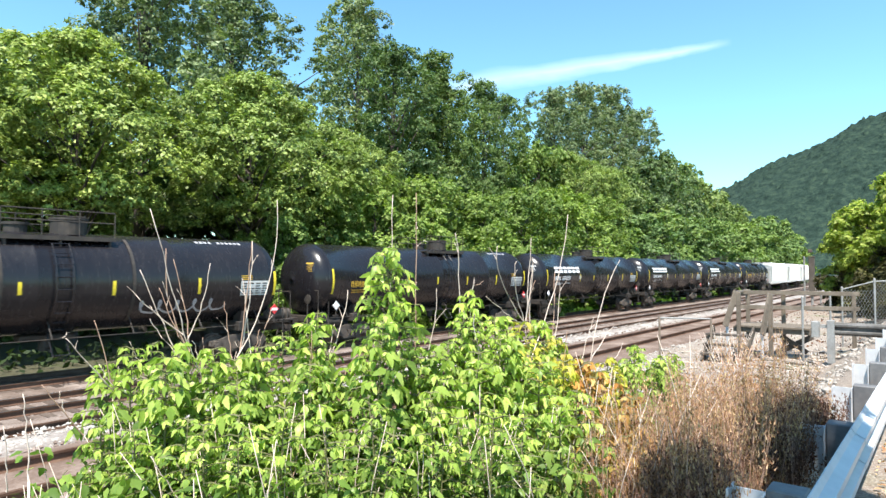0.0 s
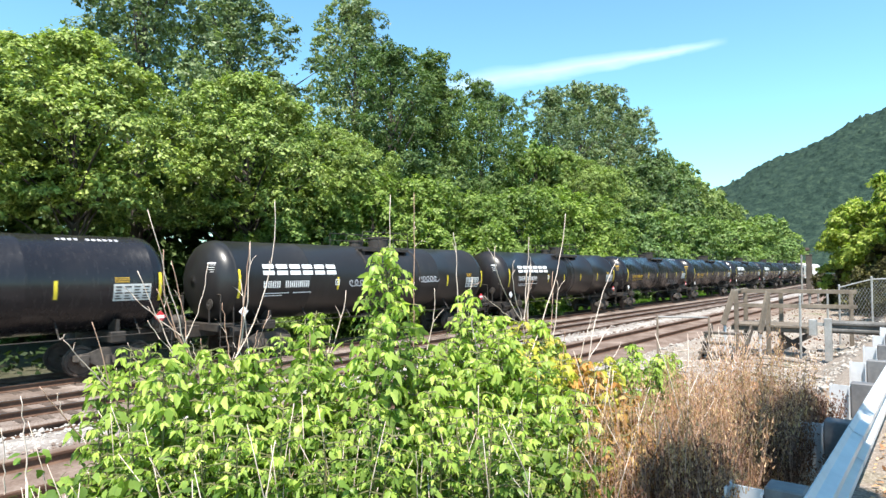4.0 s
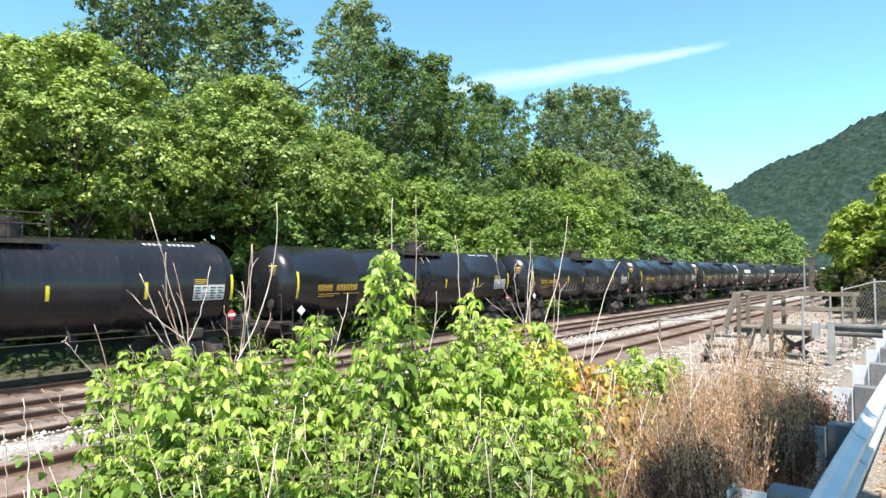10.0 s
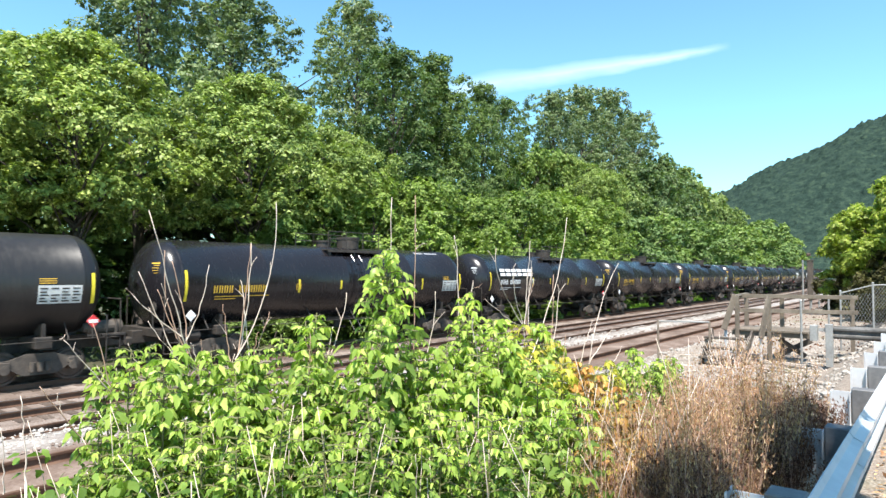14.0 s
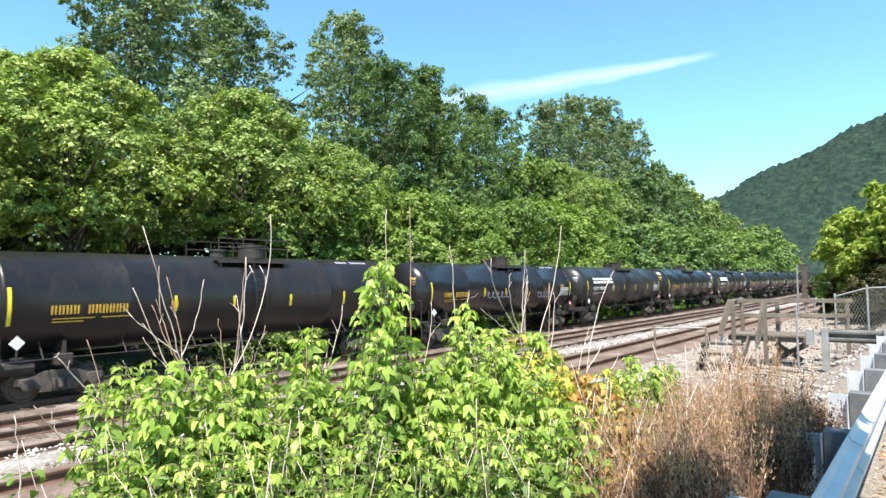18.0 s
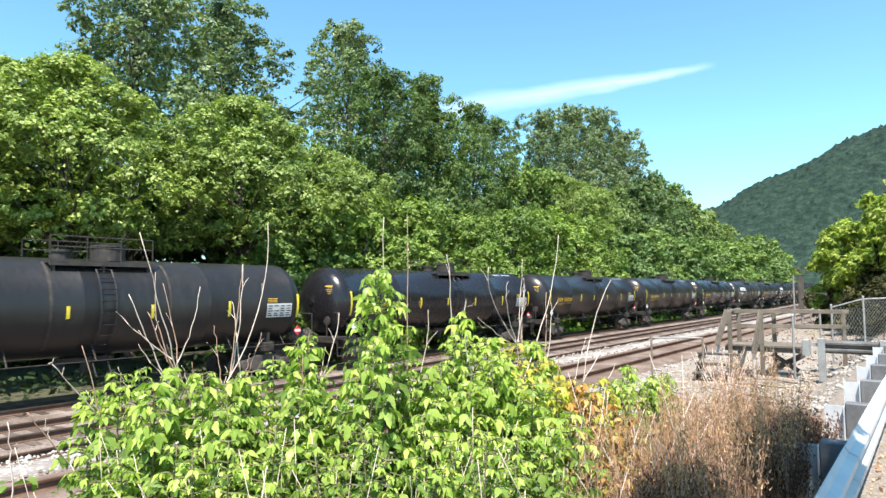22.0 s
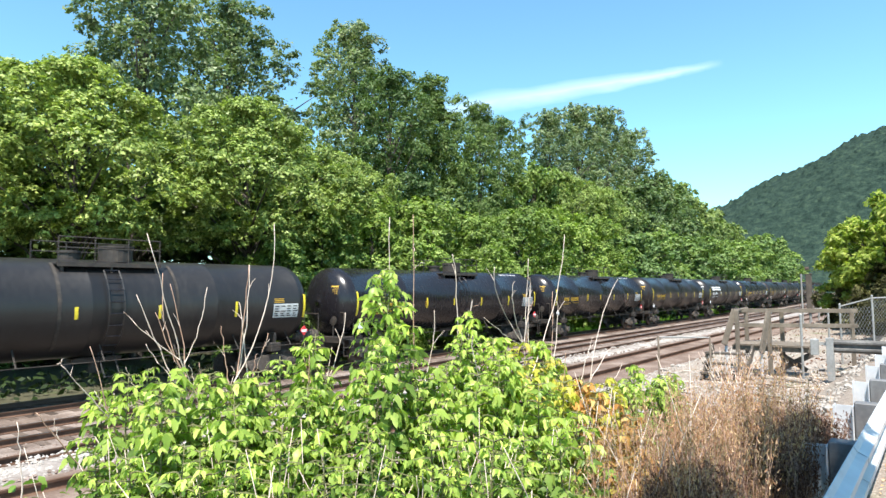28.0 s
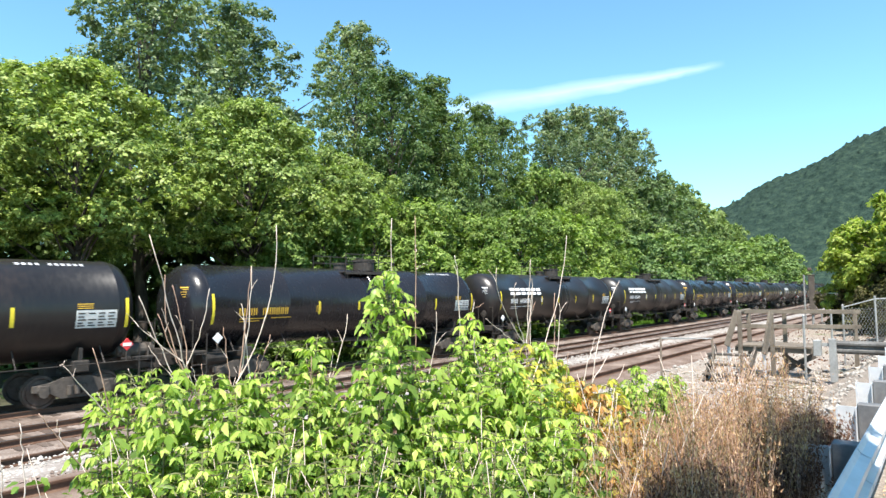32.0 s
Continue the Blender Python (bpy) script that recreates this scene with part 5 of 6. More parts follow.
def build_dry_weeds():
    """A stand of dry brown weeds: thin stalks with narrow shrivelled leaves, thick along the guardrail."""
    rng = np.random.default_rng(7)
    stalks, cs, ns, ss = [], [], [], []
    for i in range(2300):
        x = rng.uniform(3.2, 7.0)
        lo, hi = 0.82, 1.62 + 0.09 * (x - 3)
        y = rng.uniform(lo, hi)
        if rng.random() < 0.8 * smooth01(5.6, 7.0, x + 1.2 * (1.3 - y)):
            continue
        g = ground_z(x, y)
        h = rng.choice((0.35, 0.5, 0.7, 0.85, 1.15)) * rng.uniform(0.75, 1.1) * (1.0 + 0.14 * smooth01(4.6, 5.2, x) - 0.5 * smooth01(5.9, 7.0, x)) * (0.78 + 0.22 * smooth01(lo, hi, y))
        lean = rng.normal(size=2) * 0.13
        base = Vector((x, y, g - 0.02))
        tip = base + Vector((lean[0] * h, lean[1] * h, h))
        mid = (base + tip) / 2 + Vector((-lean[0], -lean[1], 0)) * 0.15 * h
        stalks.append(tube_data([base, mid, tip], [0.0035, 0.0025, 0.0012], 3))
        k = int(rng.integers(55, 95))
        u = (rng.random(k) ** 0.6)[:, None]
        p = np.array(base) * (1 - u) ** 2 + np.array(mid) * 2 * u * (1 - u) + np.array(tip) * u * u + rng.normal(size=(k, 3)) * 0.018
        cs.append(p)
        nn = rng.normal(size=(k, 3))
        ns.append(nn / np.linalg.norm(nn, axis=1)[:, None])
        ss.append(rng.uniform(0.006, 0.018, k))
    o = tagged(new("dry_weed_stalks", mesh_of("dry_weed_stalks", *join_data(stalks), M_BROWNSTEM)), "thin dry brown weed stalks along the guardrail", "dry weeds", kind="stuff")
    c, s = np.concatenate(cs), np.concatenate(ss)[:, None]
    t = rng.normal(size=c.shape) * 0.4 + np.array((0, 0, 1))
    t /= np.linalg.norm(t, axis=1)[:, None]
    b = np.cross(np.concatenate(ns), t)
    b /= np.linalg.norm(b, axis=1)[:, None]
    v = np.stack((c + t * s * 1.1, c - t * s * 0.8 + b * s * 0.28, c - t * s * 0.8 - b * s * 0.28), 1).reshape(-1, 3)
    tagged(new("dry_weed_leaves", cards_mesh("dry_weed_leaves", v, L_DRY, 3)), "narrow shrivelled rust-brown leaves of dry weeds", "dry weeds", kind="stuff")


def build_seed_weeds():
    """Dead weeds with brown bushy seed heads, darkened in colour for shade, in clumps among the paler ones."""
    rng = np.random.default_rng(23)
    stalks, cs, ss = [], [], []
    spots = [(rng.uniform(4.4, 6.6), rng.uniform(0.7, 1.1)) for _ in range(380)] + [(rng.uniform(3.2, 4.1), rng.uniform(0.9, 1.35)) for _ in range(270)]
    for x, y in spots:
        g = ground_z(x, y)
        h = rng.uniform(0.3, 0.74) * (1 - 0.3 * smooth01(5.6, 6.6, x))
        base = Vector((x, y, g - 0.02))
        tip = base + Vector((rng.normal() * 0.06, rng.normal() * 0.06, h))
        stalks.append(tube_data([base, tip], [0.003, 0.0015], 3))
        k = int(rng.integers(60, 110))
        u = (rng.random(k) ** 0.45)[:, None]
        cs.append(np.array(base) * (1 - u) + np.array(tip) * u + rng.normal(size=(k, 3)) * 0.02 * np.array((1, 1, 1.4)))
        ss.append(rng.uniform(0.006, 0.017, k))
    tagged(new("seed_weed_stalks", mesh_of("seed_weed_stalks", *join_data(stalks), M_BROWNSTEM)), "dark dead weed stalks against the guardrail", "dry weeds", kind="stuff")
    c, s = np.concatenate(cs), np.concatenate(ss)[:, None]
    t = rng.normal(size=c.shape) * 0.6 + np.array((0, 0, 1))
    t /= np.linalg.norm(t, axis=1)[:, None]
    b = np.cross(rng.normal(size=c.shape), t)
    b /= np.linalg.norm(b, axis=1)[:, None]
    v = np.stack((c + t * s * 1.1, c - t * s * 0.8 + b * s * 0.4, c - t * s * 0.8 - b * s * 0.4), 1).reshape(-1, 3)
    tagged(new("seed_heads", cards_mesh("seed_heads", v, L_SEED, 3)), "brown bushy seed heads of dead weeds, darkened for shade", "dry weeds", kind="stuff")


build_dry_weeds()
build_seed_weeds()


def build_grass():
    rng = np.random.default_rng(17)

    def tufts(name, n, xr, yr, size, mat, label):
        x, y = rng.uniform(*xr, n), rng.uniform(*yr, n)
        z = np.array([ground_z(a, b) for a, b in zip(x, y)])
        nn = rng.normal(size=(n, 3)) * np.array((1, 1, 0.15))
        nn /= np.linalg.norm(nn, axis=1)[:, None]
        s = size * rng.uniform(0.6, 1.4, n)
        c = np.stack((x, y, z + s * 0.5), 1)
        tagged(new(name, cards_mesh(name, leaf_cards(c, nn, s, rng), mat)), label, "grass", kind="stuff")

    tufts("dry_grass", 1200, (20, 52), (0.9, 7.2), 0.045, L_SEED, "short dry brown grass on the gravel behind the steps")
    tufts("trackside_grass", 13000, (44, 140), (23.6, 26.5), 0.3, L_GRASS, "long bright green grass beyond the far track")
    n = 9000
    x, y = rng.uniform(20, 52, n), rng.uniform(28.6, 31, n)
    z = np.array([ground_z(a, b) for a, b in zip(x, y)]) + rng.uniform(0.05, 1.0, n) * np.clip((y - 23.7) * 0.8, 0.2, 1.4)
    nn = rng.normal(size=(n, 3)) + np.array((0, 0, 0.6))
    nn /= np.linalg.norm(nn, axis=1)[:, None]
    v = leaf_cards(np.stack((x, y, z), 1), nn, rng.uniform(0.08, 0.17, n), rng)
    # dark cards fill the strip where shade lies under the trees
    m = 900
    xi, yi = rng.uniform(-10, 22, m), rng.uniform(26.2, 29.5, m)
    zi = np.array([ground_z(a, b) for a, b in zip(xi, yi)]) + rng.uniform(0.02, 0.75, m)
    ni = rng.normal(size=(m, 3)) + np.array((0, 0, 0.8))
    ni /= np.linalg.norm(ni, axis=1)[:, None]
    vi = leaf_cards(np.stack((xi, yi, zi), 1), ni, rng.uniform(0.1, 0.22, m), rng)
    tagged(new("ivy", cards_mesh("ivy", vi, L_SHADE_FILL)), "near-black leaves painting the shade on the ground under the trees", "ivy", kind="stuff")
    x2, y2 = rng.uniform(-12, 56, n), rng.uniform(38, 43, n)
    z2 = rng.uniform(-0.5, 10.0, n)
    v2 = leaf_cards(np.stack((x2, y2, z2), 1), nn, rng.uniform(0.3, 0.6, n), rng)
    v = np.concatenate((v, v2))
    tagged(new("brush", cards_mesh("brush", v, L_DARK)), "low dark green brush under the trees beyond the far track", "brush", kind="stuff")
    n = 7000
    u = rng.random(n)
    x, y = 1.2 + 2.6 * u + rng.normal(size=n) * 0.55, 3.9 - 1.7 * u + rng.normal(size=n) * 0.6
    ok = y > 1.0
    x, y = x[ok], y[ok]
    n = len(x)
    z = np.array([ground_z(a, b) for a, b in zip(x, y)])
    nn = rng.normal(size=(n, 3)) * np.array((1, 1, 0.15))
    nn /= np.linalg.norm(nn, axis=1)[:, None]
    s = 0.08 * rng.uniform(0.5, 1.5, n)
    v = leaf_cards(np.stack((x, y, z + s * 0.5), 1), nn, s, rng)
    tagged(new("bank_grass", cards_mesh("bank_grass", v, L_UNDER)), "short green weeds on the railway bank", "grass", kind="stuff")


build_grass()


def build_ballast():
    """Pale stone between the tracks and on the bank, loose stones and a spare rail."""
    vs, fs = sweep(((-1.35, -0.5), (-1.3, -0.13), (-0.6, -0.05), (0.6, -0.07), (1.2, -0.16), (1.3, -0.5)), line_s(-200, 300), 13.3, 0.0)
    tagged(new("ballast_strip", mesh_of("ballast_strip", vs, fs, M_BALLAST_W)), "strip of pale limestone ballast between railway tracks", "ballast", kind="structure")
    spare = tagged(empty("spare_rail"), "rusty spare rail lying between two tracks", "rail", kind="structure")
    rail(spare, 14.75, -0.02, False)
    rng = np.random.default_rng(3)
    octa = np.array(((1, 0, 0), (-1, 0, 0), (0, 1, 0), (0, -1, 0), (0, 0, 1), (0, 0, -1)), float)
    of = np.array(((0, 2, 4), (2, 1, 4), (1, 3, 4), (3, 0, 4), (2, 0, 5), (1, 2, 5), (3, 1, 5), (0, 3, 5)))

    def stones(name, n, xr, yr, zf, size, mat, label):
        x = xr[0] + (xr[1] - xr[0]) * rng.random(n) ** 1.6
        y = rng.uniform(*yr, n)
        z = np.array([zf(a, b) for a, b in zip(x, y)])
        s = size * rng.uniform(0.5, 1.5, (n, 1, 1)) * rng.uniform(0.6, 1.3, (n, 6, 3)) * np.array((1, 1, 0.7))
        a = rng.uniform(0, 6.28, n)
        v = octa[None] * s
        c, d = np.cos(a)[:, None], np.sin(a)[:, None]
        w = np.stack((v[:, :, 0] * c - v[:, :, 1] * d, v[:, :, 0] * d + v[:, :, 1] * c, v[:, :, 2]), 2)
        w += np.stack((x, y, z), 1)[:, None]
        f = (of[None] + (np.arange(n) * 6)[:, None, None]).reshape(-1, 3)
        tagged(new(name, mesh_of(name, w.reshape(-1, 3).tolist(), f.tolist(), mat)), label, "stones", kind="stuff")

    stones("loose_ballast", 6000, (1, 60), (11.7, 14.5), lambda a, b: -0.06, 0.04, M_STONE_W, "loose pale ballast stones between tracks")
    stones("track_stones", 6000, (1, 50), (8.0, 12.2), lambda a, b: 0.16, 0.045, M_STONE, "loose brown ballast stones round the nearest track")
    stones("middle_track_stones", 4000, (2, 60), (15.2, 19.2), lambda a, b: -0.19, 0.045, M_STONE, "loose brown ballast stones round the middle track")
    stones("bank_gravel", 9000, (7, 34), (1.2, 8.2), ground_z, 0.03, M_STONE_G, "pale gravel and stones on the bank")


def build_debris():
    """Broken rock and dead sticks strewn over the gravel bank."""
    rng = random.Random(31)
    meshes = []
    for k in range(5):
        bm = bmesh.new()
        bmesh.ops.create_icosphere(bm, subdivisions=1, radius=1.0)
        for v in bm.verts:
            v.co *= rng.uniform(0.65, 1.2)
            v.co.z *= 0.6
        meshes.append(bm_mesh("rock", bm, M_STONE_G))
    for i in range(230):
        x, y = rng.uniform(8.0, 22), rng.uniform(1.2, 6.5)
        o = new("rock", rng.choice(meshes))
        s = rng.uniform(0.03, 0.12)
        o.matrix_basis = Matrix.Translation((x, y, ground_z(x, y) + s * 0.2)) @ Matrix.Rotation(rng.uniform(0, 6.28), 4, "Z") @ Matrix.Diagonal((s, s * rng.uniform(0.7, 1.2), s, 1))
        tagged(o, "rough pale rock lying on the gravel bank", "rock", "rocks on the gravel bank")
    for i in range(120):
        x, y = (rng.uniform(8.5, 20), rng.uniform(1.6, 5.5)) if i % 2 else (rng.uniform(13.5, 18.5), rng.uniform(1.8, 4.6))
        a, ln = rng.uniform(0, 3.14), rng.uniform(0.3, 1.1)
        d = Vector((math.cos(a), math.sin(a), 0)) * ln
        z = ground_z(x, y)
        pts = [(-d.x / 2, -d.y / 2, 0.012), (rng.uniform(-.05, .05), rng.uniform(-.05, .05), 0.03 + rng.uniform(0, .05)), (d.x / 2, d.y / 2, 0.015 + rng.uniform(0, .12))]
        o = new("stick", mesh_of("stick", *tube_data(pts, [0.014, 0.012, 0.006], 5), M_PALE if i % 3 else M_TIMBER_DARK))
        o.location = (x, y, z)
        tagged(o, "dead stick lying on the gravel bank", "stick", "sticks on the gravel bank")


M_STONE = surface("brown_stone", ((0.2, (0.09, 0.06, 0.045)), (0.5, (0.19, 0.14, 0.115)), (0.85, (0.4, 0.35, 0.31))), 0.9, 0, 3.0, 30.0, 0.4, 0.01)
M_STONE_G = surface("grey_gravel", ((0.2, (0.17, 0.15, 0.13)), (0.5, (0.31, 0.28, 0.25)), (0.85, (0.5, 0.47, 0.43))), 0.9, 0, 3.0, 30.0, 0.4, 0.01)
M_STONE_W = surface("pale_stone", ((0.2, (0.2, 0.175, 0.15)), (0.5, (0.34, 0.31, 0.28)), (0.85, (0.55, 0.52, 0.49))), 0.9, 0, 3.0, 30.0, 0.4, 0.01)
build_ballast()
build_debris()

# ---- guardrail ----
W_BEAM = ((0.0, 0.0), (0.02, 0.03), (0.075, 0.055), (0.075, 0.095), (0.0, 0.135), (0.0, 0.175), (0.075, 0.215), (0.075, 0.255), (0.02, 0.28), (0.0, 0.31))


def w_beam(p, q, parent):
    """A corrugated guardrail beam; its swell faces the right hand of the way from p to q."""
    p, q = Vector(p), Vector(q)
    d = (q - p).normalized()
    side = Vector((d.y, -d.x, 0))
    ring = [(u, w) for u, w in W_BEAM] + [(u - 0.006, w) for u, w in reversed(W_BEAM)]
    vs = [tuple(e + side * u + Vector((0, 0, w))) for e in (p, q) for u, w in ring]
    n = len(ring)
    fs = [(i, (i + 1) % n, n + (i + 1) % n, n + i) for i in range(n)] + [tuple(range(n)), tuple(range(2 * n - 1, n - 1, -1))]
    return part("beam", mesh_of("beam", vs, fs, M_GALV), None, parent)


# Grey of the blockouts, taken darker for the shade in their recess.
M_BLOCKOUT = surface("shade_darkened_grey_blockout", ((0.2, (0.09, 0.09, 0.095)), (0.5, (0.145, 0.145, 0.15)), (0.85, (0.23, 0.23, 0.23))), 0.7, 0.2, 2.5, 20.0, 0.1, 0.005)
# Steel coloured dark for the shade on the far beam and post hollow.
M_SHADED_STEEL = surface("shade_dark_steel", ((0.2, (0.05, 0.045, 0.04)), (0.5, (0.1, 0.095, 0.09)), (0.85, (0.22, 0.21, 0.2))), 0.7, 0.3, 2.5, 20.0, 0.08, 0.005)


def build_guardrails():
    turn = Matrix.Translation((3.5, 0.5, 0)) @ Matrix.Rotation(math.radians(-0.8), 4, "Z") @ Matrix.Translation((-3.5, -0.5, 0))
    g = tagged(empty("guardrail"), "bright galvanised steel guardrail on posts beside the road", "guardrail")
    y, z = 0.47, 1.85
    for a, b in ((-3.0, 1.15), (1.15, 4.96), (4.96, 8.77), (8.77, 12.58), (12.58, 16.6)):
        w_beam(turn @ Vector((a - 0.06, y, z + (0.004 if a < 5 else 0))), turn @ Vector((b + 0.06, y + 0.004, z)), g)
    for k in (-3, -2, -1, 0, 1, 2, 3, 4, 5, 6):
        x = 3.5 + 1.9 * k - (0.15 if k == 0 else 0)
        gz, up = ground_z(x, 0.8), 0.08 if k == 0 else 0.0
        bm = bmesh.new()
        for yy in (0.66, 0.82):
            box(bm, x, yy, (gz - 0.1 + 2.05 + up) / 2, 0.15, 0.012, 2.05 + up - gz + 0.1)
        box(bm, x, 0.74, (gz - 0.1 + 2.05 + up) / 2, 0.012, 0.148, 2.05 + up - gz + 0.1)
        part("post", bm, M_GALV, g)
        bm = bmesh.new()
        yb = (turn @ Vector((x, 0.48, 0))).y
        box(bm, x, (yb + 0.65) / 2, 1.92 + up, 0.15, 0.65 - yb, 0.34, 0.008)
        part("blockout", bm, M_BLOCKOUT, g)
        bm = bmesh.new()
        cyl(bm, (x, yb - 0.04, 2.005), (x, yb, 2.005), 0.018, 8)
        part("bolt", bm, M_GALV_DULL, g)
    cap = tagged(empty("post_reflector"), "plate as dark as the shaded post hollow, with a small white reflector", "reflector")
    # this plate stands in for the shaded inside of the post
    bm = bmesh.new()
    box(bm, 3.262, 0.7, 2.0, 0.012, 0.27, 0.18, 0.003)
    part("plate", bm, M_SHADED_STEEL, cap)
    bm = bmesh.new()
    box(bm, 3.252, 0.6, 2.02, 0.008, 0.05, 0.06)
    part("reflector", bm, M_WHITE, cap)
    e = tagged(empty("guardrail"), "short galvanised guardrail end beside wooden steps", "guardrail")
    w_beam((17.5, 2.05, 1.66), (17.5, 0.2, 1.66), e).data.materials[0] = M_SHADED_STEEL
    for yy in (1.98, 0.75):
        bm = bmesh.new()
        box(bm, 17.42, yy, 1.5, 0.16, 0.15, 1.02, 0.006)
        part("post", bm, M_GALV_DULL, e)
    bm = bmesh.new()
    box(bm, 17.45, 2.3, 1.78, 0.2, 0.16, 0.38, 0.01)
    box(bm, 17.5, 2.15, 1.86, 0.05, 0.3, 0.08)
    part("end_piece", bm, M_GALV_DULL, e)


build_guardrails()


def build_shoulder():
    """Brown dirt with old leaves along the road side of the guardrail."""
    xs, ys = steps((-6, 14, 0.4)), steps((-1.6, 0.42, 0.2))
    n = len(ys)
    vs = []
    for x in xs:
        for k, y in enumerate(ys):
            edge = 0.012 if 0 < k < n - 1 else -0.03
            vs.append((x, y + 0.08 * noise.noise(Vector((x, y, 4))), ground_z(x, y) + edge + 0.008 * noise.noise(Vector((x * 3, y * 3, 1)))))
    fs = [(i * n + j, (i + 1) * n + j, (i + 1) * n + j + 1, i * n + j + 1) for i in range(len(xs) - 1) for j in range(n - 1)]
    tagged(new("road_shoulder", mesh_of("road_shoulder", vs, fs, M_SHOULDER, True)), "brown dirt shoulder beside the guardrail", "dirt", kind="structure")
    rng = np.random.default_rng(91)
    m = 1500
    x, y = rng.uniform(1.0, 9.0, m), rng.uniform(-0.8, 0.4, m)
    c = np.stack((x, y, [ground_z(a, b) + 0.02 for a, b in zip(x, y)]), 1)
    nn = rng.normal(size=(m, 3)) * 0.4 + np.array((0, 0, 1))
    nn /= np.linalg.norm(nn, axis=1)[:, None]
    tagged(new("dead_leaves", cards_mesh("dead_leaves", leaf_cards(c, nn, rng.uniform(0.012, 0.035, m), rng), L_DRY)), "dead brown leaves scattered on the shoulder", "dead leaves", kind="stuff")


M_SHOULDER = surface("brown_shoulder_dirt", ((0.2, (0.12, 0.075, 0.045)), (0.5, (0.25, 0.17, 0.11)), (0.8, (0.4, 0.3, 0.21))), 0.95, 0, 2.0, 40.0, 0.7, 0.02)
build_shoulder()


# ---- steps, pipes, fence ----
def beam(name, p, q, w, h, mat, parent):
    p, q = Vector(p), Vector(q)
    d = q - p
    m = Matrix.Translation((p + q) / 2) @ d.to_track_quat("X", "Z").to_matrix().to_4x4()
    bm = bmesh.new()
    box(bm, 0, 0, 0, d.length, w, h, min(w, h) * 0.08, m=m)
    return part(name, bm, mat, parent)


M_RUSTPIPE = surface("rusty_pipe", ((0.2, (0.12, 0.085, 0.06)), (0.5, (0.22, 0.17, 0.13)), (0.85, (0.34, 0.29, 0.24))), 0.7, 0.3, 5.0, 40.0, 0.1, 0.003)


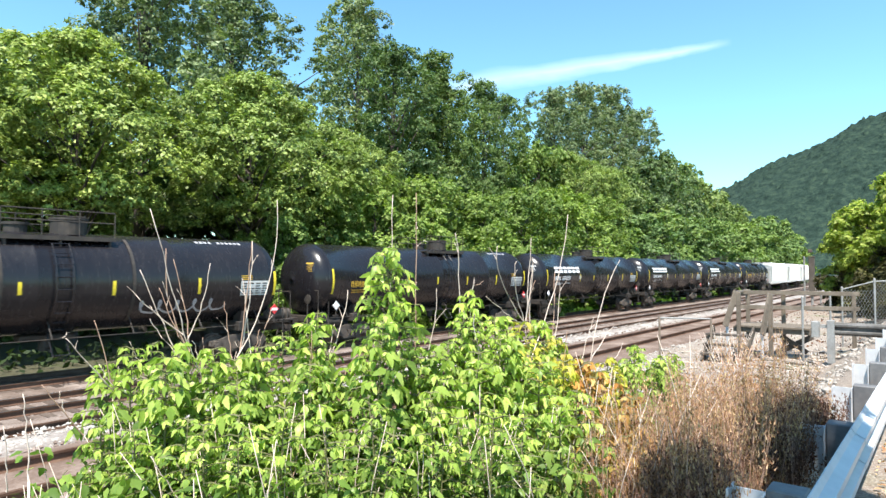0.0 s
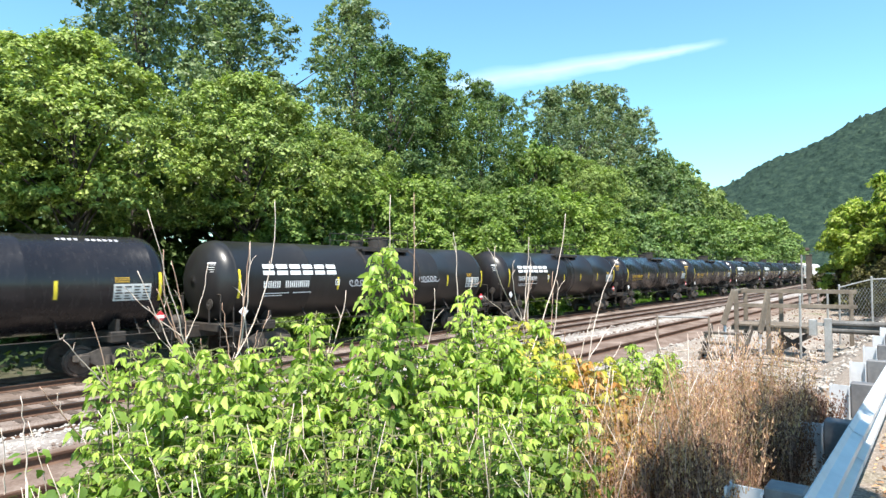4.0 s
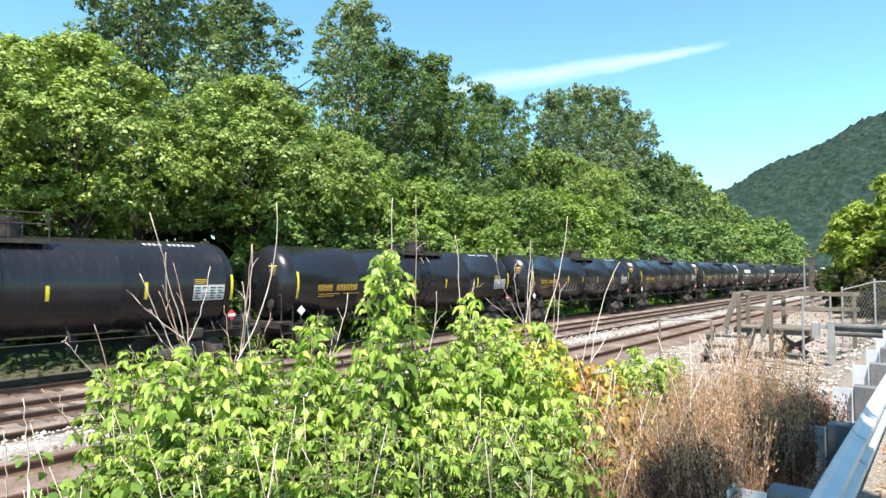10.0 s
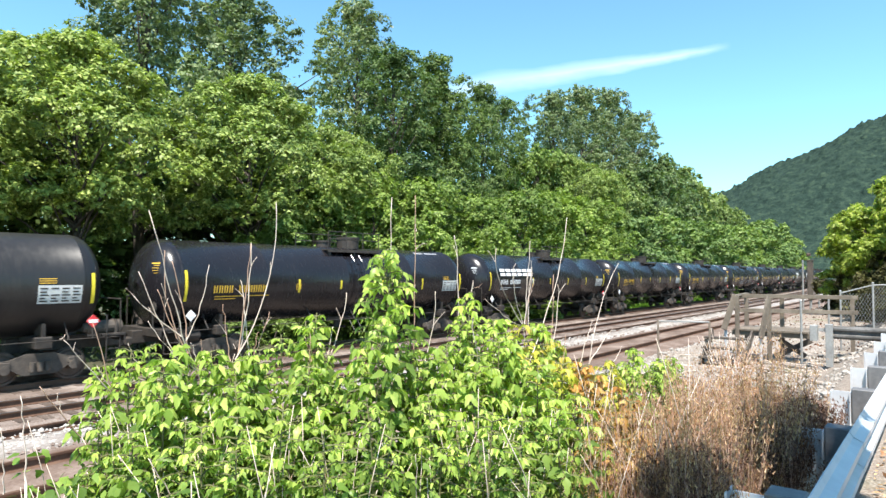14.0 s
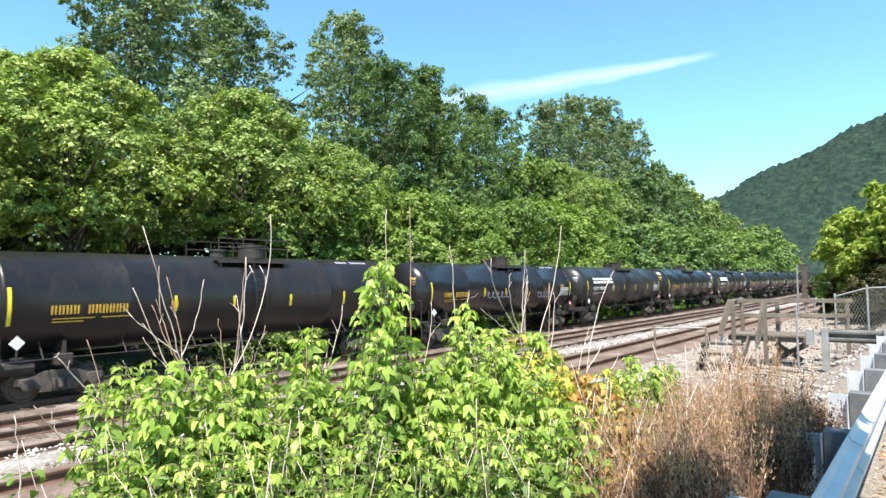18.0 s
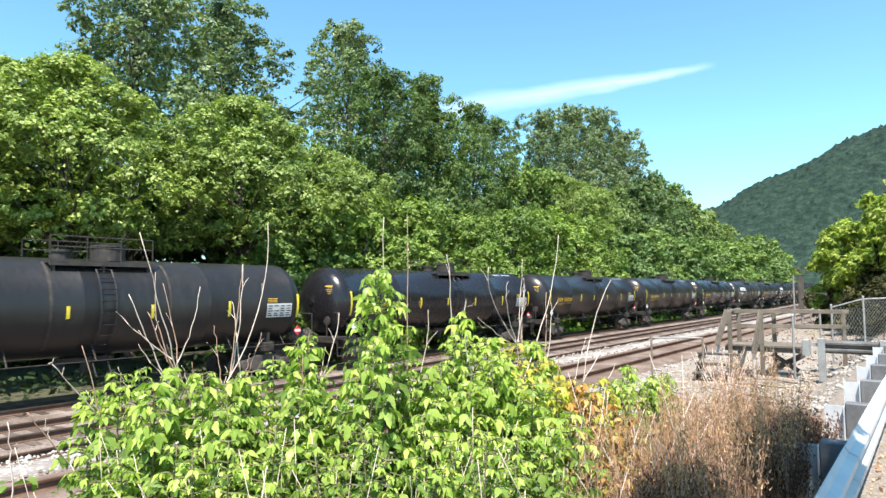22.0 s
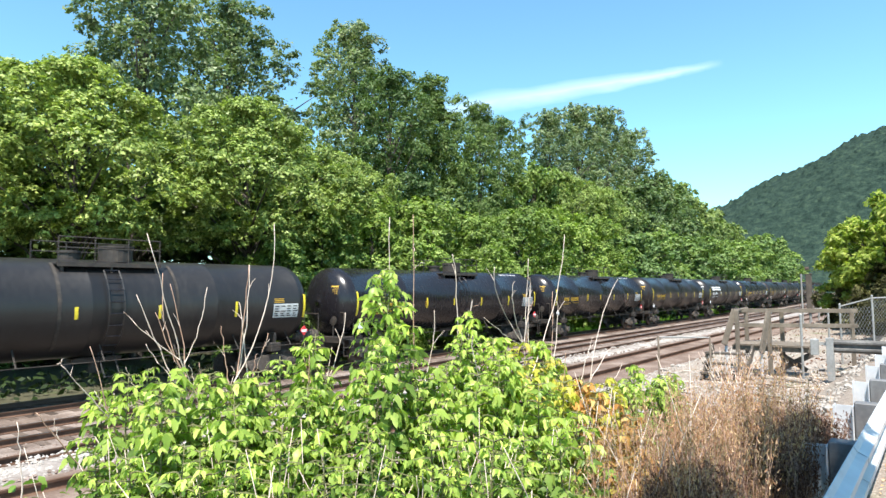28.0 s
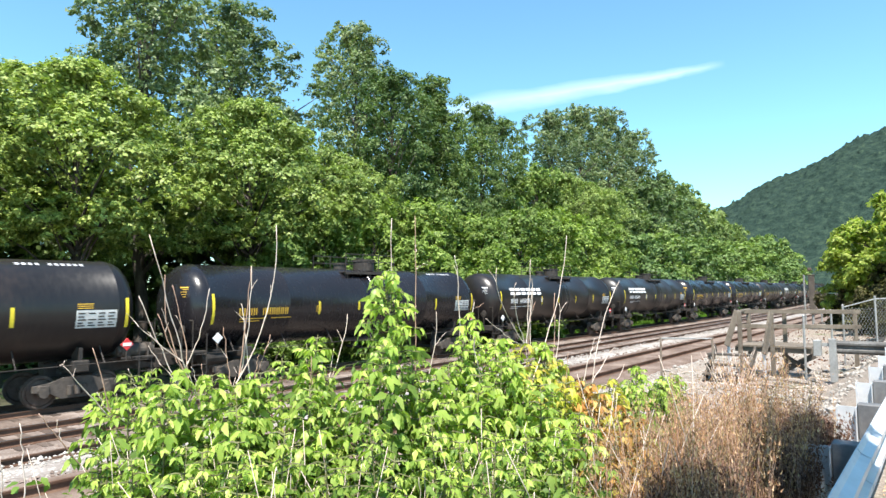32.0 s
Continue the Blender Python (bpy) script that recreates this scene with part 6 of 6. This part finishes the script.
def build_steps():
    s = tagged(empty("wooden_steps"), "weathered grey timber steps with handrails on the gravel bank", "steps")
    W, D = M_WOODGREY, M_TIMBER_DARK
    gz = ground_z(18, 3.6)
    for x, y, top in ((18.0, 4.15, 2.62), (18.0, 3.38, 2.58), (19.3, 4.2, 2.64), (19.3, 3.3, 2.6), (20.2, 1.75, 2.62)):
        beam("post", (x, y, gz - 0.1), (x, y, top), 0.1, 0.1, W, s)
    for z in (2.6, 2.2):
        beam("handrail", (18.6, 4.25, z), (19.9, 1.6, z - 0.02), 0.06, 0.11, W, s)
    beam("handrail", (18.0, 4.2, 2.62), (19.4, 4.2, 2.64), 0.09, 0.05, W, s)
    beam("brace", (18.0, 4.2, 2.64), (17.7, 4.42, 1.72), 0.05, 0.16, W, s)
    beam("brace", (17.95, 3.37, 2.6), (17.6, 3.5, 1.55), 0.05, 0.18, W, s)
    for x, y, a, b in ((17.9, 4.42, 1.0, 1.8), (17.7, 3.53, 0.95, 1.66)):
        bm = bmesh.new()
        cyl(bm, (x, y, a), (x, y, b), 0.04, 10)
        part("pipe_post", bm, M_GALV, s)
    for k in range(5):
        beam("deck_board", (18.1 + 0.27 * k, 2.5, 1.72), (18.1 + 0.27 * k, 4.25, 1.72), 0.25, 0.05, W, s)
    beam("joist", (18.05, 2.45, 1.64), (18.05, 4.3, 1.64), 0.05, 0.14, W, s)
    for k, (x, z) in enumerate(((17.2, 1.54), (16.95, 1.3), (16.7, 1.08))):
        beam("tread", (x, 3.7, z), (x, 4.75, z), 0.28, 0.05, D, s)
    for y in (3.72, 4.7):
        beam("stringer", (17.7, y, 1.66), (16.5, y, 0.86), 0.05, 0.2, D, s)
        beam("leg", (17.15, y, 0.8), (17.15, y, 1.5), 0.09, 0.09, W, s)
    beam("cross_brace", (18.2, 3.3, 1.05), (18.5, 2.5, 1.5), 0.05, 0.14, D, s)
    beam("cross_brace", (18.3, 3.2, 1.5), (18.3, 2.6, 1.1), 0.05, 0.12, D, s)
    f = tagged(empty("pipe_barrier"), "thin rusty steel pipe barrier on the gravel bank", "barrier")
    for p, q in (((15.78, 5.5, 0.75), (15.78, 5.5, 2.03)), ((16.67, 4.5, 0.75), (16.67, 4.5, 2.0))):
        bm = bmesh.new()
        cyl(bm, p, q, 0.026, 10)
        part("post", bm, M_RUSTPIPE, f)
    bm = bmesh.new()
    cyl(bm, (15.78, 5.5, 2.0), (16.67, 4.5, 1.97), 0.02, 8)
    part("crossbar", bm, M_GALV_DULL, f)
    fence = tagged(empty("chain_link_fence"), "grey chain-link fence on galvanised posts", "fence")
    posts = (Vector((18.0, 2.65, 0.9)), Vector((20.2, 2.3, 0.9)), Vector((22.0, 2.2, 0.95)), Vector((22.1, 1.4, 1.1)), Vector((22.4, 0.3, 1.4)))
    tops = (2.52, 2.6, 2.7, 2.95, 3.0)
    for p, z in zip(posts, tops):
        bm = bmesh.new()
        cyl(bm, p, (p.x, p.y, z), 0.028, 10)
        bmesh.ops.create_uvsphere(bm, u_segments=8, v_segments=5, radius=0.034, matrix=Matrix.Translation((p.x, p.y, z)))
        part("post", bm, M_GALV_DULL, fence)
    for i in range(2, 4):
        a, b, za, zb = posts[i], posts[i + 1], tops[i] - 0.06, tops[i + 1] - 0.06
        bm = bmesh.new()
        cyl(bm, (a.x, a.y, za), (b.x, b.y, zb), 0.02, 6)
        part("top_rail", bm, M_GALV_DULL, fence)
        wires, n = [], max(6, int((b - a).length / 0.075))
        d = b - a
        for k in range(-n, n + 1):
            for sgn in (1, -1):
                u0, u1 = k / n, k / n + 1
                c0, c1 = max(0, u0), min(1, u1)
                if c1 - c0 < 0.02:
                    continue
                za0, zb0 = a.z + 0.1, za
                f0, f1 = (c0 - u0), (c1 - u0)
                if sgn < 0:
                    f0, f1 = 1 - f0, 1 - f1
                p = a + d * c0
                q = a + d * c1
                wires.append(tube_data([(p.x, p.y, za0 + (zb0 - za0) * f0), (q.x, q.y, za0 + (zb0 - za0) * f1)], [0.0048, 0.0048], 3))
        o = new("wire_mesh", mesh_of("wire_mesh", *join_data(wires), M_GALV_DULL))
        o.parent = fence
    cab = tagged(empty("signal_cabinet", pose(60, 8.1, 0)), "dark trackside signal mast with a tall cabinet", "signal")
    bm = bmesh.new()
    box(bm, 0, 0, 2.7, 0.4, 0.42, 3.2, 0.03)
    box(bm, 0, 0, 4.36, 0.46, 0.5, 0.1, 0.02)
    part("cabinet", bm, M_TIMBER_DARK, cab)
    bm = bmesh.new()
    cyl(bm, (0.0, 0.55, 0.0), (0.0, 0.55, 4.4), 0.07, 8)
    cyl(bm, (0, 0, 0), (0, 0, 2), 0.1, 8)
    cyl(bm, (0.1, -0.6, 0.0), (0.1, -0.6, 3.2), 0.06, 8)
    part("mast", bm, M_GALV_DULL, cab)
    bm = bmesh.new()
    box(bm, 0, 0.1, 4.85, 0.4, 0.3, 0.25, 0.04)
    part("lamp_head", bm, M_WHEEL, cab)


build_steps()


L_SHRUB = leafy("yellow_green_shrub_leaf", (0.16, 0.225, 0.045), (0.3, 0.375, 0.085), (0.5, 0.54, 0.16), 0.5, 0.45, patch=0.7)
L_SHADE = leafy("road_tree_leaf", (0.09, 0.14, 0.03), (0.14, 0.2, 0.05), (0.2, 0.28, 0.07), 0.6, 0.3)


def build_roadside_trees():
    a = make_tree(6.4, 2.6, 1.8, L_SHRUB, 33, 70, 15, 20, 0.1, "yellow-green roadside tree with a loose crown", 0.4, 0.24, 0.7, 0.45, 0.3, 0.24, 0.5)
    a.matrix_basis = pose(41, 1.9, ground_z(41, 1.9) - 0.05)
    b = copy_thing(a, pose(48, 2.0, ground_z(48, 2.0) - 0.05, rz=80))
    b.scale = (1.1, 1.1, 1.12)
    c = copy_thing(a, pose(38, -1.0, ground_z(38, -1.0) - 0.05, rz=200))
    c.scale = (1.25, 1.25, 1.4)
    e = copy_thing(a, pose(42, 2.9, ground_z(42, 2.9) - 0.05, rz=150))
    e.scale = (0.85, 0.85, 0.95)
    d = copy_thing(a, pose(62, 4.2, ground_z(62, 4.2) - 0.05, rz=290))
    d.scale = (0.85, 0.85, 0.85)


def build_roadside_brush():
    """Dense scrub under the roadside trees, shade put into its dark colour, and a sheaf of dead reeds at the foot of
    the steps.
    """
    a = make_tree(3.2, 2.1, 0.1, L_SCRUB, 51, 60, 14, 18, 0.09, "dense brownish scrub, darkened for shade under roadside trees", 0.5, 0.25, 0.7, 0.4, 0.0, 0.24, 0.5, 0.8, 900)
    spots = ((42, 3.2, 1.0), (46, 3.0, 1.1), (50, 3.9, 1.05), (54, 3.3, 1.2), (37, 2.2, 0.8), (40, 1.4, 1.0), (33, 1.0, 0.7), (30, 0.8, 0.6))
    for i, (x, y, k) in enumerate(spots):
        o = a if i == 0 else copy_thing(a, Matrix())
        o.matrix_basis = pose(x, y, ground_z(x, y) - 0.05, rz=70 * i)
        o.scale = (k, k, k)
    rng = random.Random(15)
    t = tagged(empty("dead_reeds", pose(16.3, 4.0, ground_z(16.3, 4.0))), "sheaf of pale dead reeds leaning by the steps", "dead reeds")
    for i in range(46):
        b = Vector((rng.uniform(-.3, .3), rng.uniform(-.45, .45), -0.02))
        d = Vector((rng.uniform(-.5, .5), b.y * 0.9 + rng.uniform(-.35, .35), 1)).normalized() * rng.uniform(0.35, 1.0)
        pts = [b, b + d * 0.5 + Vector((rng.uniform(-.04, .04), 0, 0.02)), b + d]
        o = new("reed", mesh_of("reed", *tube_data(pts, [0.009, 0.007, 0.004], 4), M_PALE if i % 3 else M_BROWNSTEM, True))
        o.parent = t


# Scrub brown kept dark for the shade under the roadside crowns.
L_SCRUB = leafy("shade_brown_scrub_leaf", (0.035, 0.032, 0.017), (0.07, 0.066, 0.03), (0.13, 0.125, 0.05), 0.7, 0.25, patch=0.7)


def build_shade_tree():
    """A roadside tree added out of view behind the viewpoint; its crown is placed to shade the weeds and the guardrail.
    """
    rng = np.random.default_rng(41)
    bx, by = 1.3, -2.5
    g = ground_z(bx, by)
    t = tagged(empty("tree", pose(bx, by, g)), "slender out-of-view roadside tree added for shade, with a small high crown", "tree")
    clumps = []
    # spots to be shaded; a leaf clump hangs sunward of each
    shaded = ((3.6, 1.15, 1.75), (3.5, 0.45, 2.0), (4.0, 0.45, 2.0), (4.3, 0.48, 2.0), (4.7, 0.45, 2.0), (5.1, 0.45, 2.0), (5.0, 1.0, 1.8), (3.3, 0.45, 2.1), (3.7, 0.45, 2.1), (4.6, 0.85, 1.75), (5.0, 0.85, 1.75), (5.5, 0.85, 1.7), (5.9, 0.85, 1.6), (3.5, 1.1, 1.8))
    for i, p in enumerate(shaded):
        c = Vector(p) + toward * (7.0 + 0.9 * (i % 3)) - Vector((bx, by, g))
        clumps.append((tuple(c), 0.26, np.array((0, 0, 1.0))))
    for i in range(22):
        a = i * 2.4
        r = 0.35 + 0.5 * rng.random()
        clumps.append(((r * math.cos(a), r * math.sin(a) - 0.15, 4.9 + 0.16 * i), 0.36, np.array((math.cos(a), math.sin(a), 0.5))))
    p, nn = crown_points(clumps, 170, rng, 0.5)
    o = new("crown", cards_mesh("crown", leaf_cards(p, nn, rng.uniform(0.06, 0.11, len(p)), rng), L_SHADE))
    o.parent = t
    o = new("trunk", mesh_of("trunk", *tube_data([(0, 0, -0.3), (0.05, 0.02, 3), (0.1, 0.1, 6), (0.1, 0.2, 8.2)], [0.11, 0.09, 0.06, 0.02], 8), M_BARK, True))
    o.parent = t
    for c, r, out in clumps[::2]:
        c = Vector(c)
        s = Vector((0.07, 0.06, min(7.4, max(4.2, c.z - 1.0))))
        o = new("limb", mesh_of("limb", *tube_data([s, (s + c) / 2 + Vector((0, 0, 0.12)), c], [0.03, 0.02, 0.008], 5), M_BARK, True))
        o.parent = t


build_shade_tree()
build_roadside_trees()
build_roadside_brush()


def build_undergrowth():
    """Low mixed weeds that fill the bank between the saplings, with thin dry stalks among them."""
    rng = random.Random(77)
    rows, stalks = [], []
    for i in range(5200):
        u = rng.random()
        x = 1.25 + 2.1 * u
        y = 3.5 - 1.6 * u + rng.uniform(-0.95 + 0.75 * u, 0.55)
        if y < 1.05:
            continue
        g = ground_z(x, y)
        h = rng.uniform(0.1, 1.1) if i % 4 else rng.uniform(0.7, 1.25)
        a = rng.uniform(0, 6.28)
        rows.append(((x, y, g + h), (math.cos(a), math.sin(a), rng.uniform(-1.0, 0.25)), rng.uniform(0.045, 0.1), rng.uniform(-.9, .9)))
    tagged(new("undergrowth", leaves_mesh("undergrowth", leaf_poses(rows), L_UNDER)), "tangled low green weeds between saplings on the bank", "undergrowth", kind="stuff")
    for i in range(380):
        u = rng.random()
        x = 1.3 + 2.8 * u
        y = 3.5 - 1.6 * u + rng.uniform(-0.8, 0.5)
        g = ground_z(x, y)
        h = rng.uniform(0.7, 1.55)
        d = Vector((rng.uniform(-.6, .6), rng.uniform(-.3, .3), 1)).normalized() * h
        b = Vector((x, y, g))
        bow = Vector((rng.uniform(-.14, .14), rng.uniform(-.08, .08), 0))
        pts = [b + d * (k / 5) + bow * (4 * k / 5 * (1 - k / 5)) + Vector((rng.uniform(-.012, .012), 0, 0)) for k in range(6)]
        stalks.append(tube_data(pts, [0.004 - 0.0004 * k for k in range(6)], 4))
    tagged(new("dry_stalks", mesh_of("dry_stalks", *join_data(stalks), M_PALE, True)), "thin pale dry stalks tangled in the undergrowth", "dry stalks", kind="stuff")


build_undergrowth()


def motions():
    """The train runs by: every car follows the far track from the clip's start to its end."""
    for c, n in CARS:
        walk(c, [(t, car_pose(n, t)) for t in range(0, 33, 2)])


motions()
